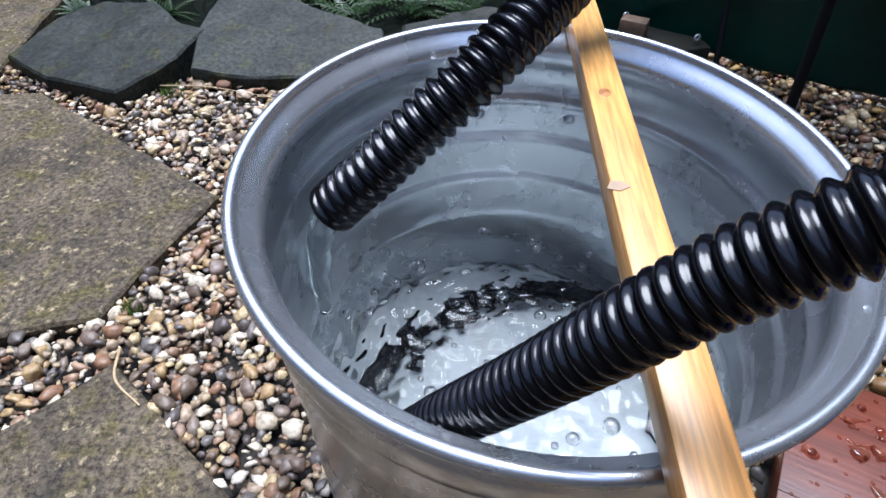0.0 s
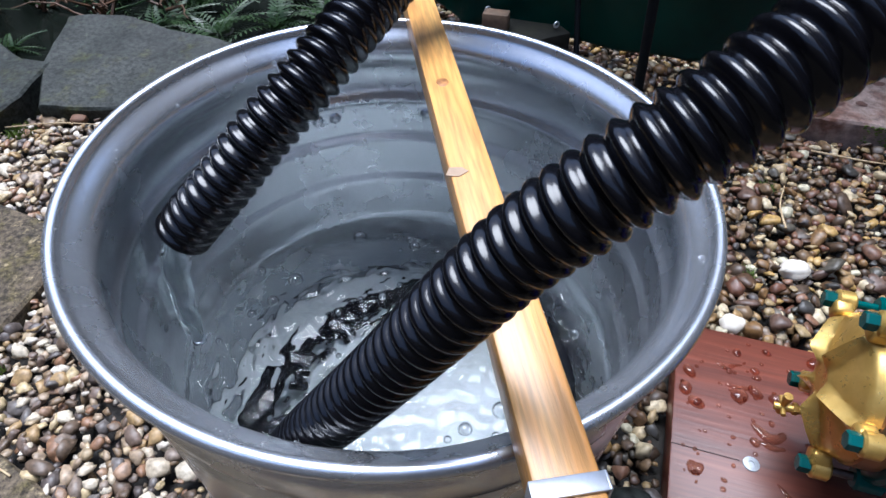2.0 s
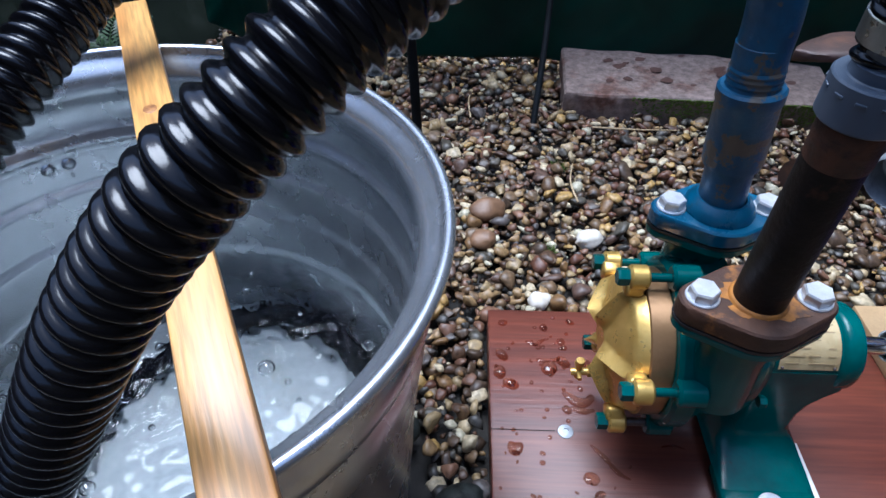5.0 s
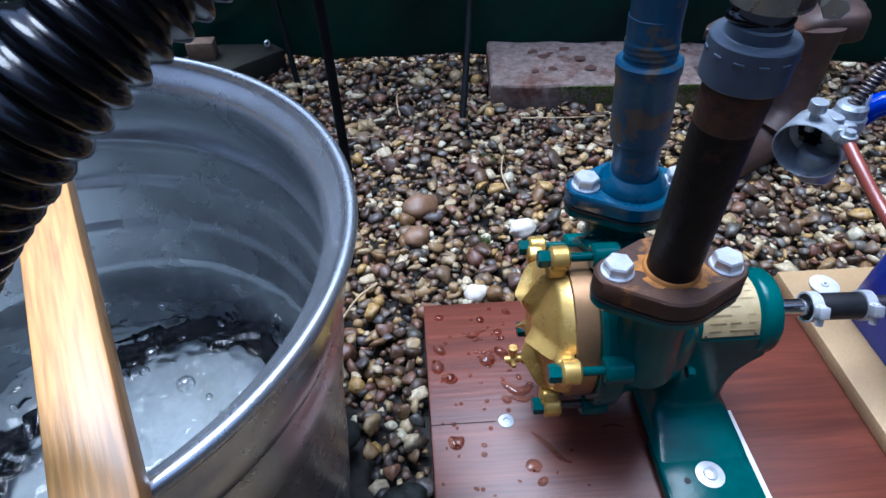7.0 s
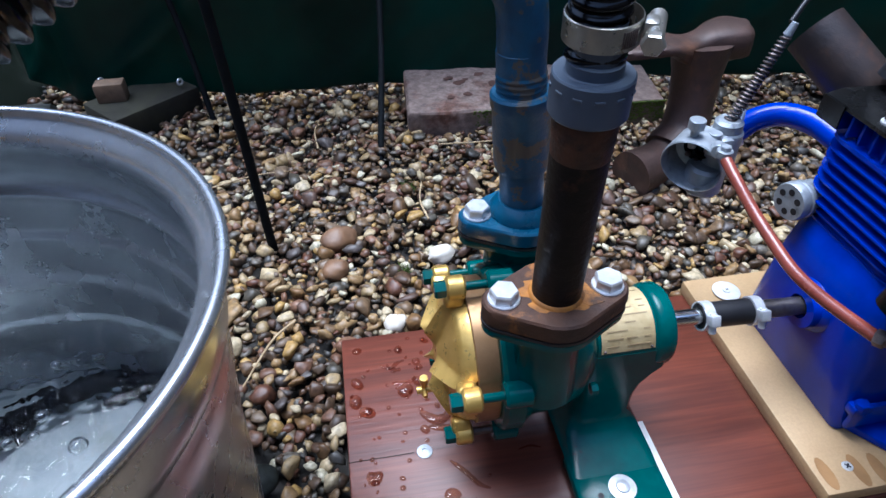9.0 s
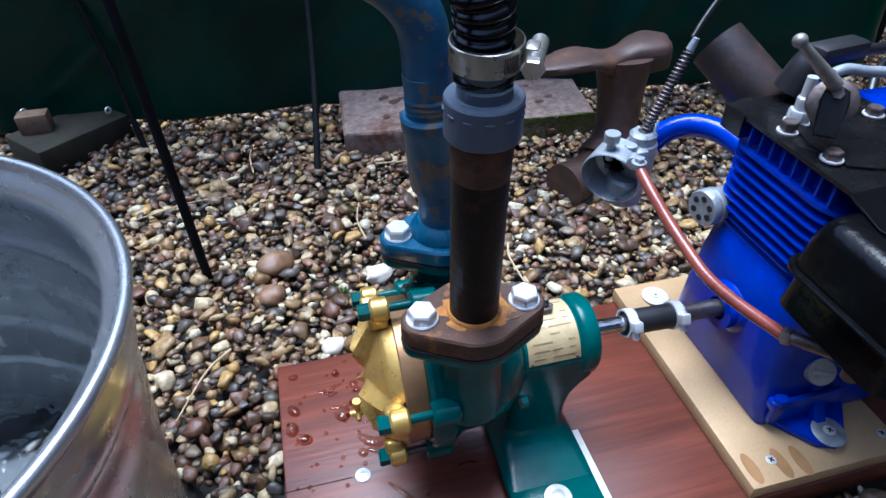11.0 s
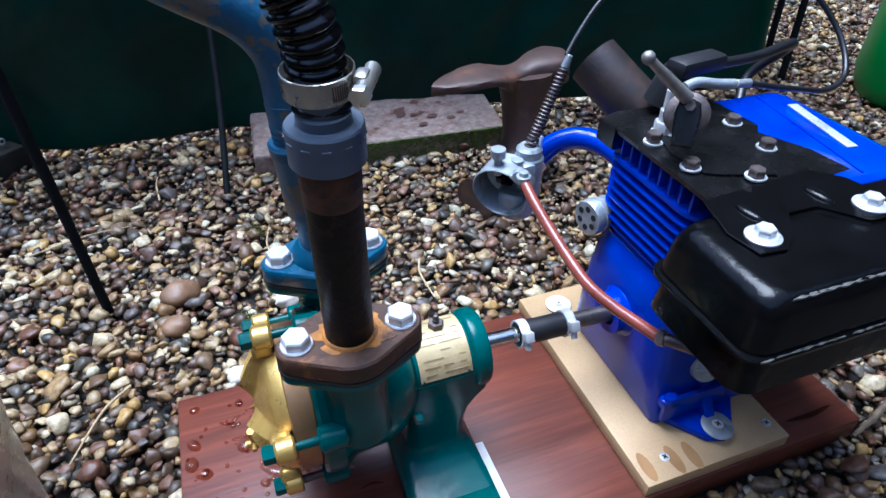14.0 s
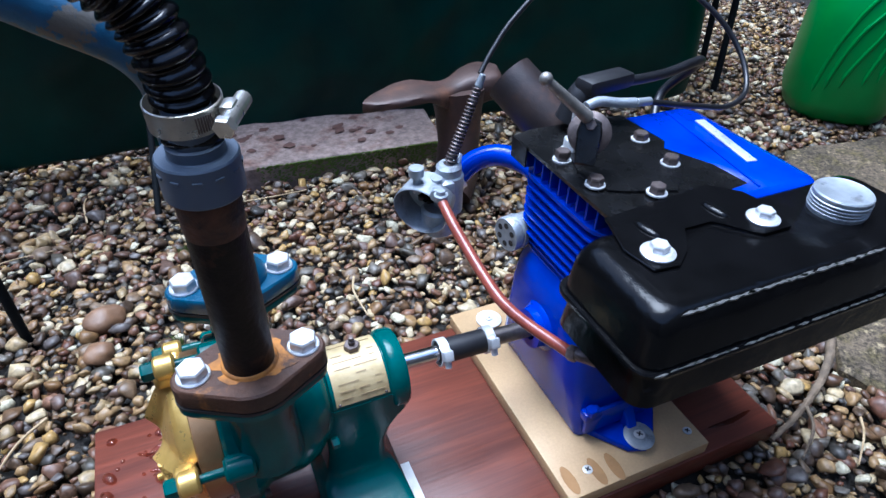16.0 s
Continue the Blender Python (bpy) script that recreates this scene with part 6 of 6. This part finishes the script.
# ---- small clutter on the gravel ----
for i, (p, q, h) in enumerate([((-0.50, 1.035), (-0.30, 1.02), 0.012), ((-0.31, 1.02), (-0.24, 0.985), 0.012), ((0.44, 0.60), (0.355, 0.535), 0.014), ((0.80, 0.86), (0.93, 0.80), 0.014), ((0.68, 0.69), (0.72, 0.78), 0.012), ((0.42, 0.94), (0.56, 0.915), 0.012), ((0.62, 0.96), (0.66, 1.05), 0.012), ((1.10, -0.04), (1.02, -0.06), 0.012), ((1.50, 0.42), (1.62, 0.47), 0.012), ((-0.28, 0.47), (-0.22, 0.40), 0.012), ((0.84, 0.56), (0.80, 0.48), 0.013)]):
    a, c = Vector((*p, h)), Vector((*q, h + 0.002))
    mid = a.lerp(c, 0.5) + Vector((rng.uniform(-0.012, 0.012), rng.uniform(-0.012, 0.012), 0.004))
    P = spline([a, mid, c], 0.006)
    r = rng.uniform(0.0011, 0.0019)
    b = tube(bmesh.new(), P, lambda k: r * (1 - 0.5 * k / len(P)), 8)
    tagged(part("dry_stalk", b, STRAW), "dry stalk lying on the gravel", "stalk", "stalks")
twig = empty("dead_twig", Matrix(), "dead grey brown twig lying on the gravel", "twig")
BARK = mat("dead bark", (0.17, 0.125, 0.08), (0.075, 0.055, 0.036), 0.8, 0, 60, 0.6, 180)
P = spline([(1.215, 0.030, 0.018), (1.160, 0.016, 0.020), (1.104, 0.010, 0.021), (1.035, 0.012, 0.019), (0.985, 0.020, 0.016)], 0.005)
part("stem", rough_up(tube(bmesh.new(), P, lambda k: 0.0066 * (1 - 0.62 * k / len(P)), 10), 0.0012, 160), BARK, twig)
P = spline([(1.060, 0.010, 0.021), (1.030, -0.008, 0.024), (0.985, -0.014, 0.020)], 0.005)
part("shoot", rough_up(tube(bmesh.new(), P, lambda k: 0.0026 * (1 - 0.6 * k / len(P)), 8), 0.0005, 160), BARK, twig)
for x, y, r in ((-0.475, 1.028, 0.024), (0.699, 0.785, 0.014), (-0.30, 0.53, 0.013), (-0.09, 0.26, 0.012), (0.60, 0.62, 0.008)):
    bm = bmesh.new()
    for k in range(int(9000 * r)):
        a, q = rng.uniform(0, 6.28), r * math.sqrt(rng.random())
        p = Vector((x + q * math.cos(a), y + q * math.sin(a), 0.004))
        d = Vector((rng.gauss(0, 0.5), rng.gauss(0, 0.5), 1)).normalized()
        s = d.orthogonal().normalized() * 0.0011
        h = rng.uniform(0.006, 0.018) * (1 - 0.4 * q / r)
        bm.faces.new([bm.verts.new(c) for c in (p - s, p + s, p + d * h + s * 0.3, p + d * h - s * 0.3)])
    tagged(part("moss_tuft", bm, MOSS, smooth=False), "small bright green tuft of moss", "moss", "moss tufts", "stuff")


# ---- gravel ----
def ico(sub):
    b = bmesh.new()
    bmesh.ops.create_icosphere(b, subdivisions=sub, radius=1)
    b.verts.ensure_lookup_table()
    v = np.array([q.co[:] for q in b.verts])
    f = np.array([[q.index for q in fc.verts] for fc in b.faces])
    b.free()
    return v, f


def templates(sub, n, seed):
    v, f = ico(sub)
    out = []
    for i in range(n):
        sh = []
        for p in v:
            q = Vector(p)
            r = 1 + 0.42 * noise.noise(q * 1.2 + Vector((i * 7.3 + seed, 0, 0))) + 0.22 * noise.noise(q * 2.6 + Vector((0, i * 5.1, seed)))
            sh.append([math.copysign(abs(c) ** 0.9, c) * r for c in q])
        sh = np.array(sh)
        g = np.random.default_rng(seed * 100 + i)
        for _ in range(9):
            nrm = g.normal(0, 1, 3)
            nrm /= np.linalg.norm(nrm)
            d = sh @ nrm
            lim = g.uniform(0.48, 0.80)
            sh = sh - np.outer(np.maximum(0, d - lim) * 0.95, nrm)
        out.append(sh)
    return out, f


def inside(pts, poly):
    x, y = pts[:, 0], pts[:, 1]
    res = np.zeros(len(pts), bool)
    n = len(poly)
    for i in range(n):
        x0, y0 = poly[i]
        x1, y1 = poly[(i + 1) % n]
        c = ((y0 > y) != (y1 > y)) & (x < (x1 - x0) * (y - y0) / (y1 - y0 + 1e-12) + x0)
        res ^= c
    return res


def grow(poly, d):
    cx, cy = sum(p[0] for p in poly) / len(poly), sum(p[1] for p in poly) / len(poly)
    return [(x + (x - cx) / math.hypot(x - cx, y - cy) * d, y + (y - cy) / math.hypot(x - cx, y - cy) * d) for x, y in poly]


BOARD_POLY = [tuple((RIG @ Vector(p))[:2]) for p in ((-0.004, -0.274, 0), (0.681, -0.274, 0), (0.681, 0.004, 0), (-0.004, 0.004, 0))]
KEEP_OFF = [BOARD_POLY, grow(CS, -0.002), *[grow(p, 0.0) for p in FLAGS.values()], grow(SLATES["a"][0], -0.01), grow(SLATES["b"], -0.01), grow(SLATES["c"], -0.01)]


def scatter(x0, x1, y0, y1, step, size, zc, name, sub, keep=1.0, seed=1, poly=None, material=PEBBLE):
    g = np.random.default_rng(seed)
    xs, ys = np.meshgrid(np.arange(x0, x1, step), np.arange(y0, y1, step * 0.9))
    xs = xs + (np.arange(xs.shape[0]) % 2)[:, None] * step * 0.5
    P = np.stack([xs.ravel(), ys.ravel()], 1)
    P += g.normal(0, step * 0.24, P.shape)
    P = P[g.random(len(P)) < keep]
    ok = np.hypot(P[:, 0] - 0.168, P[:, 1] - 0.414) > 0.186
    for q in KEEP_OFF:
        ok &= ~inside(P, q)
    if poly:
        ok &= inside(P, poly)
    P = P[ok]
    T, f = templates(sub, 24, seed)
    nv, n = len(T[0]), len(P)
    S = size * np.exp(g.normal(0, 0.36, n))
    S = np.minimum(S, size * 2.0)
    V = np.empty((n, nv, 3))
    for i in range(n):
        sx, sy, sz = S[i] * g.uniform(0.95, 1.5), S[i] * g.uniform(0.8, 1.15), S[i] * g.uniform(0.45, 0.8)
        m = np.array(Euler((g.normal(0, 0.35), g.normal(0, 0.35), g.uniform(0, 6.28))).to_matrix())
        V[i] = (T[g.integers(24)] * (sx, sy, sz)) @ m.T + (P[i, 0], P[i, 1], zc + g.normal(0, 0.0025) + (S[i] - size) * 0.25)
    F = (f[None] + (np.arange(n) * nv)[:, None, None]).reshape(-1, 3)
    me = bpy.data.meshes.new(name)
    me.vertices.add(n * nv)
    me.vertices.foreach_set("co", V.ravel())
    me.loops.add(F.size)
    me.loops.foreach_set("vertex_index", F.ravel().astype(np.int32))
    me.polygons.add(len(F))
    me.polygons.foreach_set("loop_start", np.arange(0, F.size, 3, dtype=np.int32))
    me.polygons.foreach_set("use_smooth", np.ones(len(F), bool))
    me.update(calc_edges=True)
    me.materials.append(material)
    ob = new(name, me)
    return tagged(ob, "mixed brown, grey and cream rounded river gravel", "gravel", kind="stuff")


NEAR = [(-0.65, 0.10), (1.5, -0.35), (1.55, 0.75), (0.75, 1.0), (0.30, 0.95), (-0.2, 1.15), (-0.75, 1.1)]
LEFT = [(-0.65, 0.05), (0.17, 0.05), (0.17, 0.75), (-0.02, 1.15), (-0.75, 1.15)]
scatter(-0.76, 0.17, 0.05, 1.15, 0.0112, 0.0062, 0.001, "gravel", 1, seed=13, poly=LEFT, material=PEA_GRAVEL)
scatter(-0.76, 0.17, 0.05, 1.15, 0.0155, 0.0066, 0.0065, "gravel", 2, keep=0.85, seed=14, poly=LEFT, material=PEA_GRAVEL)
KEEP_OFF.append(LEFT)
scatter(-0.66, 1.5, -0.35, 1.10, 0.0126, 0.0070, 0.0, "gravel", 1, seed=3, poly=NEAR)
scatter(-0.66, 1.5, -0.35, 1.10, 0.0166, 0.0071, 0.0066, "gravel", 2, keep=0.92, seed=4, poly=NEAR)
for q in (NEAR,):
    KEEP_OFF.append(q)
scatter(-1.4, 2.9, -0.3, 1.62, 0.0150, 0.0082, 0.001, "gravel", 1, seed=5, poly=[(-1.4, 0.2), (2.9, -0.3), (2.9, 1.5), (0.25, 1.5), (0.1, 1.2), (-0.9, 1.15), (-1.4, 1.3)])
scatter(-1.4, 2.9, -0.3, 1.62, 0.0195, 0.0083, 0.0072, "gravel", 1, keep=0.9, seed=6, poly=[(-1.4, 0.2), (2.9, -0.3), (2.9, 1.5), (0.25, 1.5), (0.1, 1.2), (-0.9, 1.15), (-1.4, 1.3)])
for x, y, r, mt, lab in ((0.541, 0.534, 0.0155, WHITE_STONE, "round white pebble on the gravel"), (0.55, 0.717, 0.026, BROWN_STONE, "angular brown flint on the gravel"), (0.52, 0.66, 0.020, BROWN_STONE, "dull brown stone on the gravel"), (0.655, 0.613, 0.019, WHITE_STONE, "cream angular stone on the gravel"), (-0.385, 1.052, 0.015, BRICK, "red brown pebble at the slate edge"), (0.33, 0.42, 0.022, SLATE, "smooth grey pebble beside the tub"), (0.36, 0.33, 0.024, SLATE, "smooth grey pebble beside the tub")):
    b = bmesh.new()
    bmesh.ops.create_icosphere(b, subdivisions=3, radius=1)
    for v in b.verts:
        v.co *= 1 + 0.22 * noise.noise(v.co * 1.3 + Vector((x * 31, y * 17, 0)))
        v.co = Vector((v.co.x * r, v.co.y * r * 0.8, v.co.z * r * 0.62)) + Vector((x, y, 0.012))
    tagged(part("pebble", b, mt), lab, "pebble", "single pebbles")
